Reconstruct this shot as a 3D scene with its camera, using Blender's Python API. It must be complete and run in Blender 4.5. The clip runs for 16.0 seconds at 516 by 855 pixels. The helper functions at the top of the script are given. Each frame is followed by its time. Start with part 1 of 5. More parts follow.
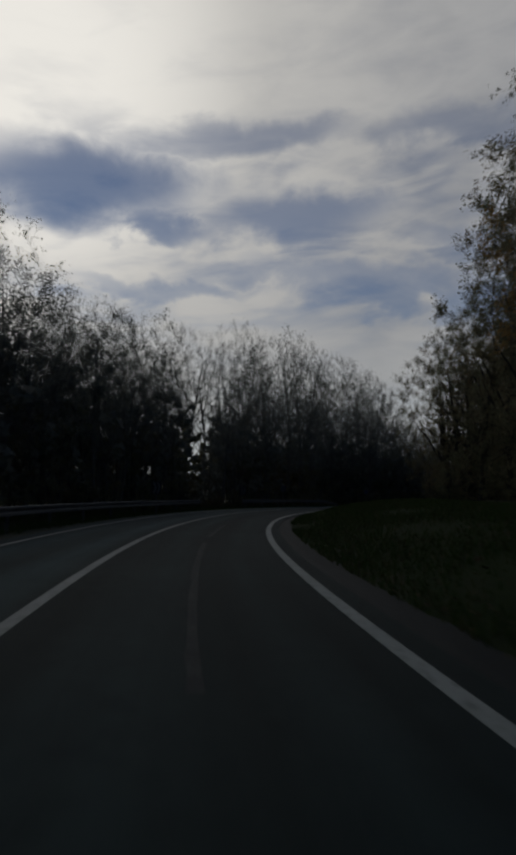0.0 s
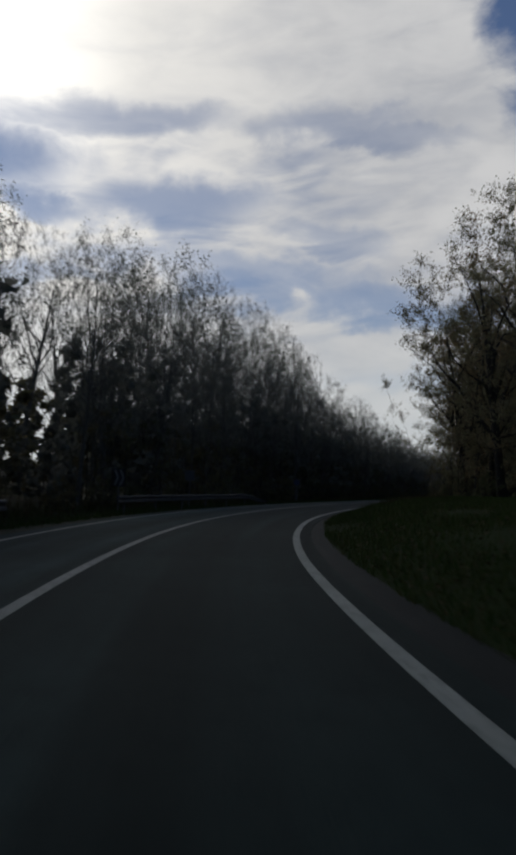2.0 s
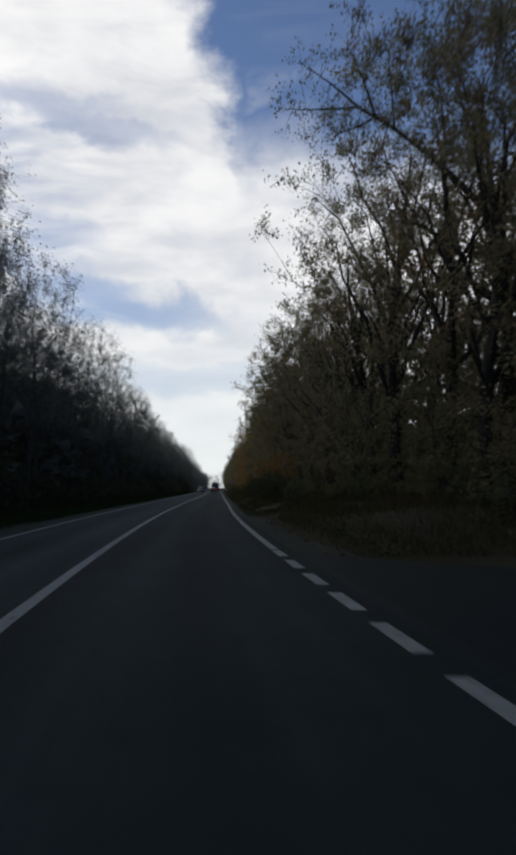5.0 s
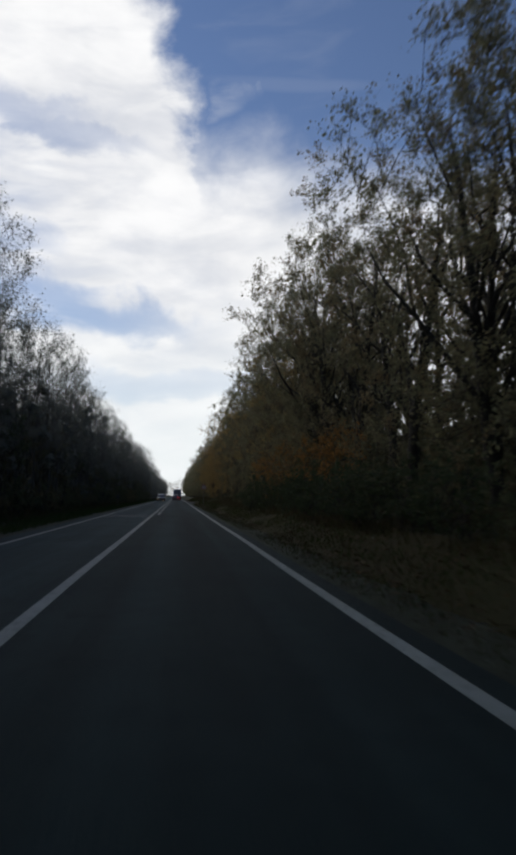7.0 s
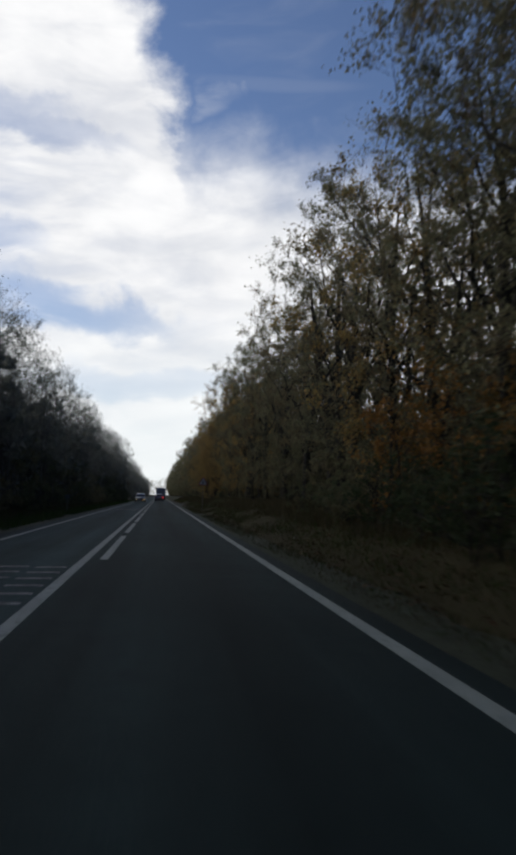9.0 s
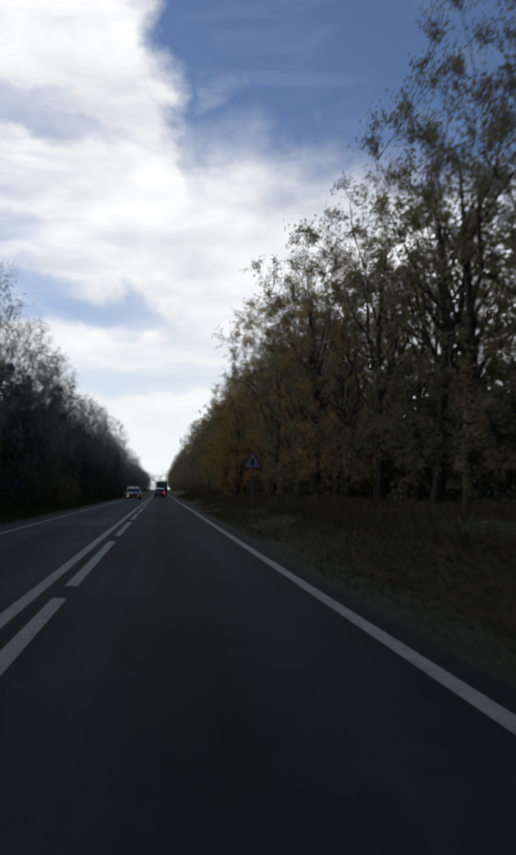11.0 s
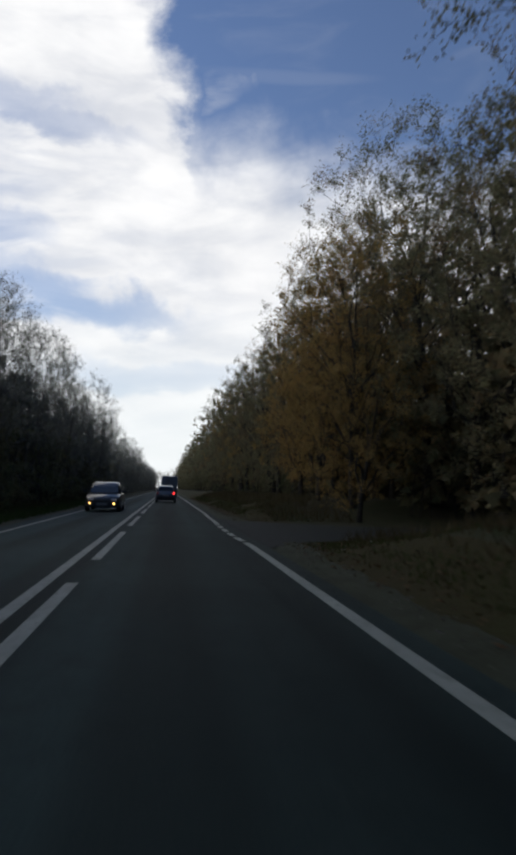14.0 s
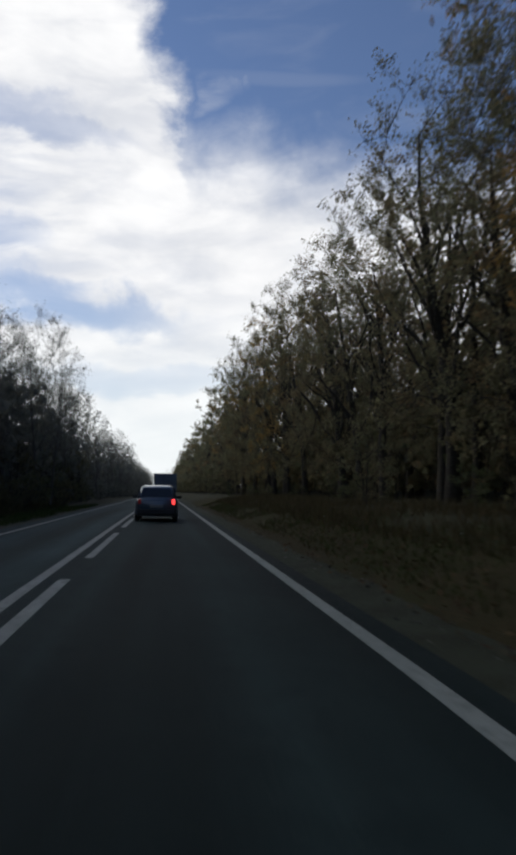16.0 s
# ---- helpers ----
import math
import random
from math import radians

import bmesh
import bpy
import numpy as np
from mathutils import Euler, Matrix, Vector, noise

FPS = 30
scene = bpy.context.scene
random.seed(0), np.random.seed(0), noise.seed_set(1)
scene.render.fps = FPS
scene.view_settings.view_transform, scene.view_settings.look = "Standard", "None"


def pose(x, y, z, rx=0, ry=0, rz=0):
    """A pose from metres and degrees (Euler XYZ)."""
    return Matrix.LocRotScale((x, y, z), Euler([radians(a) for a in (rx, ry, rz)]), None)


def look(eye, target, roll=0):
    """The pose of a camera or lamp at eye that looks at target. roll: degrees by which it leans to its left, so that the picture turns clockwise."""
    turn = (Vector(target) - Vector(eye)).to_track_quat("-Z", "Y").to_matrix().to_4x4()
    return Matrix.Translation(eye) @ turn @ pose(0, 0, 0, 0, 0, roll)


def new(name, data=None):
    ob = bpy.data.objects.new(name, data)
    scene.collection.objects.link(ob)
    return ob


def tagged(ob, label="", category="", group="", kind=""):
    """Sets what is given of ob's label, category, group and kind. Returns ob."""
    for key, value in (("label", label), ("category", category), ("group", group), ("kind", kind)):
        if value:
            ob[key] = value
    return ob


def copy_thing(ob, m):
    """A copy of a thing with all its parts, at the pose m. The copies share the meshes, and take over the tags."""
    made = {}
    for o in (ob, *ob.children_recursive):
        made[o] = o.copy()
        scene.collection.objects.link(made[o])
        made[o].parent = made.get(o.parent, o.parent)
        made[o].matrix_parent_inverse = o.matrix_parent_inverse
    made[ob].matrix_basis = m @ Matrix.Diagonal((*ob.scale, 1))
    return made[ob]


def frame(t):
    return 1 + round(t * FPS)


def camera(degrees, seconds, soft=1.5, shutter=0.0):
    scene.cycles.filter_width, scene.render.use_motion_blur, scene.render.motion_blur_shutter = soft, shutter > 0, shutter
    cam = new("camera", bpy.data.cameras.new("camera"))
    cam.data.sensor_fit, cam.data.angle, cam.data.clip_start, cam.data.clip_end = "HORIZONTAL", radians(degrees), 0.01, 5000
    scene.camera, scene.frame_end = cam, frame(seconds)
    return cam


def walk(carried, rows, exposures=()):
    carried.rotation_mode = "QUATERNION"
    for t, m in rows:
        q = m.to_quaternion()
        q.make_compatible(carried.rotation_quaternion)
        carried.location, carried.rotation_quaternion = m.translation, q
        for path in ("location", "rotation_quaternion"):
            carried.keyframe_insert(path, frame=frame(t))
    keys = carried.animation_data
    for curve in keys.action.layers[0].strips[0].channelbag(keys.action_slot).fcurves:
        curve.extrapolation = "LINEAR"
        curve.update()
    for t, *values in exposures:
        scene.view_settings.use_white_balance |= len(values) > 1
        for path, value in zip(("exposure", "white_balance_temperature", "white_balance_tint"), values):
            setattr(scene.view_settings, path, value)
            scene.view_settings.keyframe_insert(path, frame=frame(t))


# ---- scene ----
cam = camera(41.0, 16.0, soft=3.8, shutter=0.3)

# seconds, x, y, z, yaw, pitch, roll
PATH = [
    (0.0, 31.66, 0.96, 1.25, 31.27, 5.46, 1.31),
    (0.5, 27.02, 7.21, 1.25, 29.44, 5.18, 1.87),
    (1.0, 22.61, 13.62, 1.25, 26.47, 5.11, 0.78),
    (1.5, 18.51, 20.21, 1.25, 23.92, 5.14, 1.78),
    (2.0, 14.78, 27.01, 1.25, 20.64, 4.92, 1.84),
    (2.5, 11.42, 33.98, 1.25, 16.40, 4.55, 1.97),
    (3.0, 8.62, 41.18, 1.25, 12.87, 4.20, 1.58),
    (3.5, 6.23, 48.53, 1.25, 8.45, 4.70, 1.88),
    (4.0, 4.52, 56.07, 1.25, 4.61, 4.83, 1.39),
    (4.5, 3.41, 63.75, 1.25, 0.55, 4.92, 0.74),
    (4.7, 3.06, 66.85, 1.25, -1.17, 4.96, 0.76),
    (5.3, 2.31, 76.18, 1.25, -4.66, 5.17, 0.83),
    (5.9, 1.86, 85.56, 1.25, -6.00, 5.39, 0.89),
    (6.5, 1.57, 94.96, 1.25, -6.32, 5.60, 1.05),
    (7.0, 1.42, 102.80, 1.25, -6.62, 5.78, 1.24),
    (7.5, 1.25, 110.64, 1.25, -7.18, 5.38, 1.12),
    (8.0, 1.23, 118.48, 1.25, -7.45, 5.54, 1.45),
    (8.5, 1.30, 126.34, 1.25, -7.68, 5.94, 1.47),
    (9.0, 1.33, 134.19, 1.25, -7.99, 5.78, 1.36),
    (9.7, 1.36, 145.19, 1.25, -7.97, 5.62, 1.39),
    (10.3, 1.38, 154.61, 1.25, -7.95, 5.49, 1.41),
    (10.9, 1.40, 164.04, 1.25, -7.93, 5.36, 1.44),
    (11.5, 1.42, 173.46, 1.25, -7.98, 5.35, 1.68),
    (12.0, 1.45, 181.31, 1.25, -7.96, 5.03, 0.98),
    (12.5, 1.44, 189.17, 1.25, -7.59, 5.12, 1.44),
    (13.0, 1.42, 197.02, 1.25, -7.74, 5.10, 1.32),
    (13.5, 1.38, 204.87, 1.25, -7.77, 5.20, 1.76),
    (14.0, 1.49, 212.73, 1.25, -7.30, 5.26, 1.75),
    (14.5, 1.59, 220.58, 1.25, -8.13, 5.30, 1.60),
    (15.0, 1.57, 228.43, 1.25, -8.76, 4.69, 1.07),
    (15.5, 1.68, 236.29, 1.25, -8.10, 5.19, 1.03),
    (16.0, 1.66, 244.14, 1.25, -7.64, 5.40, 1.01),
]


def pose_row(x, y, z, yaw, pitch, roll):
    a, b = radians(yaw), radians(pitch)
    way = Vector((-math.sin(a) * math.cos(b), math.cos(a) * math.cos(b), math.sin(b)))
    eye = Vector((x, y, z))
    return look(eye, eye + way * 10, roll)


EXPOSURES = [(0.0, -1.14), (1.0, -0.80), (2.0, -0.38), (3.5, 0.06), (4.5, 0.22), (7.0, 0.36), (16.0, 0.40)]
walk(cam, [(r[0], pose_row(*r[1:])) for r in PATH], EXPOSURES)

# ---------------------------------------------------------------- sky and sun
SUN_AZ, SUN_EL = -55.0, 31.0  # degrees clockwise from +y, above the horizon


def build_world():
    w = bpy.data.worlds.new("sky")
    scene.world = w
    w.use_nodes = True
    nt = w.node_tree
    nt.nodes.clear()
    N, Lk = nt.nodes.new, nt.links.new

    def val(sock, v):
        if hasattr(v, "links"):
            Lk(v, sock)
        else:
            sock.default_value = v

    def m(op, a, b=0.0, c=0.0, clamp=False):
        n = N("ShaderNodeMath")
        n.operation, n.use_clamp = op, clamp
        for i, v in enumerate((a, b, c)):
            if i < len(n.inputs):
                val(n.inputs[i], v)
        return n.outputs[0]

    def smooth(v, a, b):
        n = N("ShaderNodeMapRange")
        n.interpolation_type = "SMOOTHSTEP"
        for i, x in enumerate((v, a, b, 0.0, 1.0)):
            val(n.inputs[i], x)
        return n.outputs[0]

    def noise_tex(vec, scale, detail, rough, dist=0.0):
        n = N("ShaderNodeTexNoise")
        n.inputs["Scale"].default_value, n.inputs["Detail"].default_value = scale, detail
        n.inputs["Roughness"].default_value, n.inputs["Distortion"].default_value = rough, dist
        Lk(vec, n.inputs["Vector"])
        return n.outputs[0]

    def mix(fac, a, b):
        n = N("ShaderNodeMix")
        n.data_type = "RGBA"
        val(n.inputs[0], fac)
        for s, v in ((n.inputs[6], a), (n.inputs[7], b)):
            if hasattr(v, "links"):
                Lk(v, s)
            else:
                s.default_value = (*v, 1)
        return n.outputs[2]

    def vec(x, y, z=0.0):
        n = N("ShaderNodeCombineXYZ")
        for i, v in enumerate((x, y, z)):
            val(n.inputs[i], v)
        return n.outputs[0]

    tc = N("ShaderNodeTexCoord")
    sep = N("ShaderNodeSeparateXYZ")
    Lk(tc.outputs["Generated"], sep.inputs[0])
    az = m("MULTIPLY", m("ARCTAN2", sep.outputs[0], sep.outputs[1]), 57.2958)
    el = m("MULTIPLY", m("ARCSINE", sep.outputs[2]), 57.2958)
    # streaky flow: long along the azimuth, short in height
    flow = vec(m("MULTIPLY", az, 0.05), m("MULTIPLY", m("ADD", el, m("MULTIPLY", az, 0.05)), 0.16))
    fine = vec(m("MULTIPLY", az, 0.13), m("MULTIPLY", m("SUBTRACT", el, m("MULTIPLY", az, 0.12)), 0.42), 3.0)
    lump = vec(m("MULTIPLY", az, 0.2), m("MULTIPLY", el, 0.24), 7.0)
    n1 = m("SUBTRACT", noise_tex(flow, 1.5, 7.0, 0.55, 0.5), 0.5)
    n2 = m("SUBTRACT", noise_tex(fine, 0.9, 6.0, 0.5, 0.5), 0.5)
    puffy = m("SUBTRACT", noise_tex(lump, 1.0, 8.0, 0.55, 0.3), 0.5)
    azw = m("ADD", az, m("ADD", m("MULTIPLY", n2, 3.0), m("MULTIPLY", puffy, 9.0)))
    elw = m("ADD", el, m("ADD", m("MULTIPLY", n2, 2.5), m("MULTIPLY", puffy, 4.5)))

    # edge of the cloud bank: cloud below and to the left of a leaning, bent border
    border = m("MAXIMUM", m("SUBTRACT", 26.6, m("MULTIPLY", azw, 0.18)),
               m("SUBTRACT", 31.0, m("MULTIPLY", m("ADD", azw, 1.0), 1.9)))
    bank = m("SUBTRACT", 1.0, smooth(m("SUBTRACT", elw, border), -3.6, 5.2))
    bank = m("MULTIPLY", bank, m("SUBTRACT", 1.0, smooth(m("ADD", el, m("MULTIPLY", puffy, 20.0)), 42.0, 56.0)))

    def gap(a, e, ra, re, tilt=0.0, warped=True):
        da = m("SUBTRACT", azw if warped else az, a)
        x = m("DIVIDE", da, ra)
        y = m("DIVIDE", m("SUBTRACT", m("SUBTRACT", elw if warped else el, e), m("MULTIPLY", da, tilt)), re)
        return m("SUBTRACT", 1.0, smooth(m("ADD", m("MULTIPLY", x, x), m("MULTIPLY", y, y)), 0.0, 1.7))

    gaps = None
    for g, s in ((gap(-47.0, 23.8, 11.0, 3.4, 0.1), 0.9), (gap(-40.0, 21.4, 5.0, 1.6, 0.0), 0.8), (gap(-29.0, 22.2, 8.0, 2.0, 0.08), 0.72), (gap(-22.0, 17.4, 12.0, 1.5, -0.07), 0.5),
                 (gap(-9.0, 14.8, 10.0, 2.0, -0.1), 0.72), (gap(-12.5, 28.2, 8.0, 1.5, -0.12), 0.5), (gap(-34.0, 28.2, 11.0, 1.3, 0.1), 0.5),
                 (gap(-40.0, 16.4, 8.0, 0.8, 0.0), 0.45), (gap(-15.0, 20.0, 5.0, 1.4, -0.1), 0.4), (gap(-14.5, 28.8, 7.0, 1.4, 0.05), 0.45), (gap(-1.0, 9.0, 12.0, 1.3, 0.0), 0.3), (gap(-17.8, 15.9, 5.5, 1.1, -0.07), 0.55), (gap(-70.0, 20.0, 12.0, 4.0, 0.0), 0.8)):
        v = m("MULTIPLY", g, s)
        gaps = v if gaps is None else m("MAXIMUM", gaps, v)
    # the middle heights are torn into streaks that let some blue through
    torn = m("MULTIPLY", smooth(el, 11.0, 17.0), m("SUBTRACT", 1.0, smooth(el, 25.0, 31.0)))
    torn = m("MULTIPLY", torn, m("SUBTRACT", 1.0, smooth(az, -22.0, -2.0)))
    streak = m("MULTIPLY", smooth(m("ADD", n2, m("MULTIPLY", n1, 0.6)), -0.12, 0.28), m("ADD", 0.12, m("MULTIPLY", torn, 0.5)))
    cover = m("MULTIPLY", bank, m("MULTIPLY", m("SUBTRACT", 1.0, gaps), m("SUBTRACT", 1.0, streak)))
    thin = m("MULTIPLY", smooth(n2, 0.0, 0.4), 0.10)
    trail = m("MULTIPLY", gap(9.0, 32.2, 7.0, 0.5, -0.03, False), 0.05)
    cover = m("MAXIMUM", cover, m("MAXIMUM", thin, trail))
    puff = m("MULTIPLY", gap(3.4, 31.5, 1.9, 1.2, 0.1), m("MULTIPLY", smooth(n2, -0.2, 0.3), 0.4))
    cover = m("MAXIMUM", cover, puff)
    haze = m("SUBTRACT", 1.0, smooth(el, 0.0, 14.0))
    cover = m("MAXIMUM", cover, m("MULTIPLY", haze, 0.8), clamp=True)
    # behind the camera the sky is open
    front = smooth(m("COSINE", m("DIVIDE", m("SUBTRACT", az, -25.0), 57.2958)), 0.1, 0.7)
    cover = m("MULTIPLY", cover, m("ADD", 0.15, m("MULTIPLY", front, 0.85)), clamp=True)

    sky = N("ShaderNodeTexSky")
    sky.sky_type, sky.sun_disc = "NISHITA", False
    sky.sun_elevation, sky.sun_rotation = radians(SUN_EL), radians(SUN_AZ)
    sky.air_density, sky.dust_density, sky.ozone_density = 1.0, 0.0, 3.0
    hs = N("ShaderNodeHueSaturation")
    hs.inputs["Hue"].default_value, hs.inputs["Saturation"].default_value, hs.inputs["Value"].default_value = 0.508, 1.0, 1.14
    Lk(sky.outputs[0], hs.inputs["Color"])
    bluesky = N("ShaderNodeVectorMath")
    bluesky.operation = "SCALE"
    Lk(hs.outputs[0], bluesky.inputs[0])
    bluesky.inputs["Scale"].default_value = SKY_GAIN
    # brighter cloud towards the hidden sun, greyer bellies
    sx, sy, sz = (math.sin(radians(SUN_AZ)) * math.cos(radians(SUN_EL)), math.cos(radians(SUN_AZ)) * math.cos(radians(SUN_EL)), math.sin(radians(SUN_EL)))
    dot = N("ShaderNodeVectorMath")
    dot.operation = "DOT_PRODUCT"
    Lk(tc.outputs["Generated"], dot.inputs[0])
    dot.inputs[1].default_value = (sx, sy, sz)
    glow = smooth(dot.outputs["Value"], 0.80, 1.0)
    belly = smooth(m("ADD", m("MULTIPLY", n1, 0.8), m("ADD", m("MULTIPLY", n2, 0.6), m("MULTIPLY", puffy, 0.5))), -0.3, 0.3)
    cloud = mix(belly, (0.77, 0.77, 0.775), (0.595, 0.605, 0.63))
    cloud = mix(m("MULTIPLY", glow, 0.8), cloud, (1.3, 1.26, 1.18))
    cloud = mix(m("MULTIPLY", smooth(dot.outputs["Value"], 0.935, 1.0), 0.9), cloud, (1.9, 1.84, 1.72))
    low = m("SUBTRACT", 1.0, smooth(el, 2.0, 18.0))
    cloud = mix(m("MULTIPLY", low, 0.7), cloud, (0.70, 0.735, 0.745))
    out = mix(cover, bluesky.outputs[0], cloud)
    bg = N("ShaderNodeBackground")
    Lk(out, bg.inputs["Color"])
    bg.inputs["Strength"].default_value = 1.0
    o = N("ShaderNodeOutputWorld")
    Lk(bg.outputs[0], o.inputs["Surface"])


SKY_GAIN = 0.068
build_world()

sun = new("sun", bpy.data.lights.new("sun", "SUN"))
sun.data.energy, sun.data.angle, sun.data.color = 0.5, radians(24), (1.0, 0.94, 0.84)
sun.matrix_world = look((0, 0, 0), (-math.sin(radians(SUN_AZ)) * math.cos(radians(SUN_EL)),
                                    -math.cos(radians(SUN_AZ)) * math.cos(radians(SUN_EL)), -math.sin(radians(SUN_EL))))


# ---------------------------------------------------------------- materials
def material(name, base, rough=0.8, spots=(), bump=0.0, bump_scale=40.0, metallic=0.0, spec=0.5, island=None, leafy=0.0, random_obj=0.0, emit=None, lanes=False):
    """base: colour; spots: rows of (noise scale, detail, from, to, colour, amount); island: list of colours chosen per island."""
    mt = bpy.data.materials.new(name)
    mt.use_nodes = True
    nt = mt.node_tree
    p = nt.nodes["Principled BSDF"]
    N, Lk = nt.nodes.new, nt.links.new
    p.inputs["Roughness"].default_value, p.inputs["Metallic"].default_value = rough, metallic
    p.inputs["Specular IOR Level"].default_value = spec
    col = N("ShaderNodeRGB")
    col.outputs[0].default_value = (*base, 1)
    out = col.outputs[0]
    geo = N("ShaderNodeNewGeometry")
    tc = N("ShaderNodeTexCoord")
    if island:
        ramp = N("ShaderNodeValToRGB")
        ramp.color_ramp.interpolation = "LINEAR"
        els = ramp.color_ramp.elements
        while len(els) < len(island):
            els.new(0.5)
        for i, c in enumerate(island):
            els[i].position = i / (len(island) - 1)
            els[i].color = (*c, 1)
        info = N("ShaderNodeObjectInfo")
        a = N("ShaderNodeMath")
        a.operation = "MULTIPLY_ADD"
        Lk(info.outputs["Random"], a.inputs[0])
        a.inputs[1].default_value = random_obj
        b = N("ShaderNodeMath")
        b.operation = "MULTIPLY"
        Lk(geo.outputs["Random Per Island"], b.inputs[0])
        b.inputs[1].default_value = 1.0 - random_obj
        Lk(b.outputs[0], a.inputs[2])
        Lk(a.outputs[0], ramp.inputs[0])
        out = ramp.outputs[0]
    for scale, detail, lo, hi, c, amount in spots:
        nz = N("ShaderNodeTexNoise")
        nz.inputs["Scale"].default_value, nz.inputs["Detail"].default_value = scale, detail
        Lk(tc.outputs["Object"], nz.inputs["Vector"])
        r = N("ShaderNodeMapRange")
        r.inputs[1].default_value, r.inputs[2].default_value, r.inputs[4].default_value = lo, hi, amount
        Lk(nz.outputs[0], r.inputs[0])
        mx = N("ShaderNodeMix")
        mx.data_type = "RGBA"
        Lk(r.outputs[0], mx.inputs[0])
        Lk(out, mx.inputs[6])
        mx.inputs[7].default_value = (*c, 1)
        out = mx.outputs[2]
    if lanes:  # wear drawn out along the way of travel
        mp = N("ShaderNodeMapping")
        mp.inputs["Scale"].default_value = (1.1, 0.025, 1.0)
        Lk(tc.outputs["UV"], mp.inputs["Vector"])
        nz = N("ShaderNodeTexNoise")
        nz.inputs["Scale"].default_value, nz.inputs["Detail"].default_value = 1.0, 5.0
        Lk(mp.outputs[0], nz.inputs["Vector"])
        r = N("ShaderNodeMapRange")
        r.inputs[1].default_value, r.inputs[2].default_value, r.inputs[3].default_value, r.inputs[4].default_value = 0.35, 0.68, 0.68, 1.45
        Lk(nz.outputs[0], r.inputs[0])
        vm = N("ShaderNodeVectorMath")
        vm.operation = "SCALE"
        Lk(out, vm.inputs[0])
        Lk(r.outputs[0], vm.inputs["Scale"])
        # wheel tracks polished paler, the strips between them darker
        sp = N("ShaderNodeSeparateXYZ")
        Lk(tc.outputs["UV"], sp.inputs[0])
        ph = N("ShaderNodeMath")
        ph.operation = "MULTIPLY_ADD"
        Lk(sp.outputs[0], ph.inputs[0])
        ph.inputs[1].default_value, ph.inputs[2].default_value = 2 * math.pi / 1.6, -2 * math.pi * 0.9 / 1.6
        cs = N("ShaderNodeMath")
        cs.operation = "COSINE"
        Lk(ph.outputs[0], cs.inputs[0])
        am = N("ShaderNodeMath")
        am.operation = "MULTIPLY_ADD"
        Lk(cs.outputs[0], am.inputs[0])
        am.inputs[1].default_value, am.inputs[2].default_value = 0.17, 1.0
        v2 = N("ShaderNodeVectorMath")
        v2.operation = "SCALE"
        Lk(vm.outputs[0], v2.inputs[0])
        Lk(am.outputs[0], v2.inputs["Scale"])
        # worn oncoming lane paler, outer edge darkest; windscreen glare and sheen painted in
        pale_lane = N("ShaderNodeMapRange")
        edge = N("ShaderNodeMapRange")
        for node, vals in ((pale_lane, (-0.15, 0.15, 0.47, 0.0)), (edge, (0.0, 3.8, 1.12, 0.8))):
            Lk(sp.outputs[0], node.inputs[0])
            for i, v in enumerate(vals):
                node.inputs[i + 1].default_value = v
        both = N("ShaderNodeMath")
        Lk(pale_lane.outputs[0], both.inputs[0])
        Lk(edge.outputs[0], both.inputs[1])
        v3 = N("ShaderNodeVectorMath")
        v3.operation = "SCALE"
        Lk(v2.outputs[0], v3.inputs[0])
        Lk(both.outputs[0], v3.inputs["Scale"])
        out = v3.outputs[0]
    Lk(out, p.inputs["Base Color"])
    if bump:
        nz = N("ShaderNodeTexNoise")
        nz.inputs["Scale"].default_value, nz.inputs["Detail"].default_value = bump_scale, 4.0
        Lk(tc.outputs["Object"], nz.inputs["Vector"])
        bp = N("ShaderNodeBump")
        bp.inputs["Strength"].default_value, bp.inputs["Distance"].default_value = bump, 0.02
        Lk(nz.outputs[0], bp.inputs["Height"])
        Lk(bp.outputs[0], p.inputs["Normal"])
    if emit:
        p.inputs["Emission Color"].default_value, p.inputs["Emission Strength"].default_value = (*emit[0], 1), emit[1]
    if leafy:
        tr = N("ShaderNodeBsdfTranslucent")
        Lk(out, tr.inputs["Color"])
        ms = N("ShaderNodeMixShader")
        ms.inputs[0].default_value = leafy
        Lk(p.outputs[0], ms.inputs[1])
        Lk(tr.outputs[0], ms.inputs[2])
        Lk(ms.outputs[0], nt.nodes["Material Output"].inputs["Surface"])
    return mt


ASPHALT = material("asphalt", (0.0127, 0.0242, 0.0237), 0.86, [(0.35, 5, 0.4, 0.7, (0.0200, 0.0348, 0.0336), 0.8), (3.0, 6, 0.5, 0.75, (0.0094, 0.0181, 0.0179), 0.7), (60, 2, 0.5, 0.8, (0.0386, 0.0553, 0.0506), 0.6)], 0.5, 120, spec=0.12, lanes=True)
OLD_ASPHALT = material("old_asphalt", (0.0068, 0.0110, 0.0120), 0.8, [(0.8, 6, 0.45, 0.7, (0.0114, 0.0163, 0.0162), 0.8), (20, 3, 0.5, 0.8, (0.0063, 0.0091, 0.0102), 0.6)], 0.7, 60, spec=0.14)
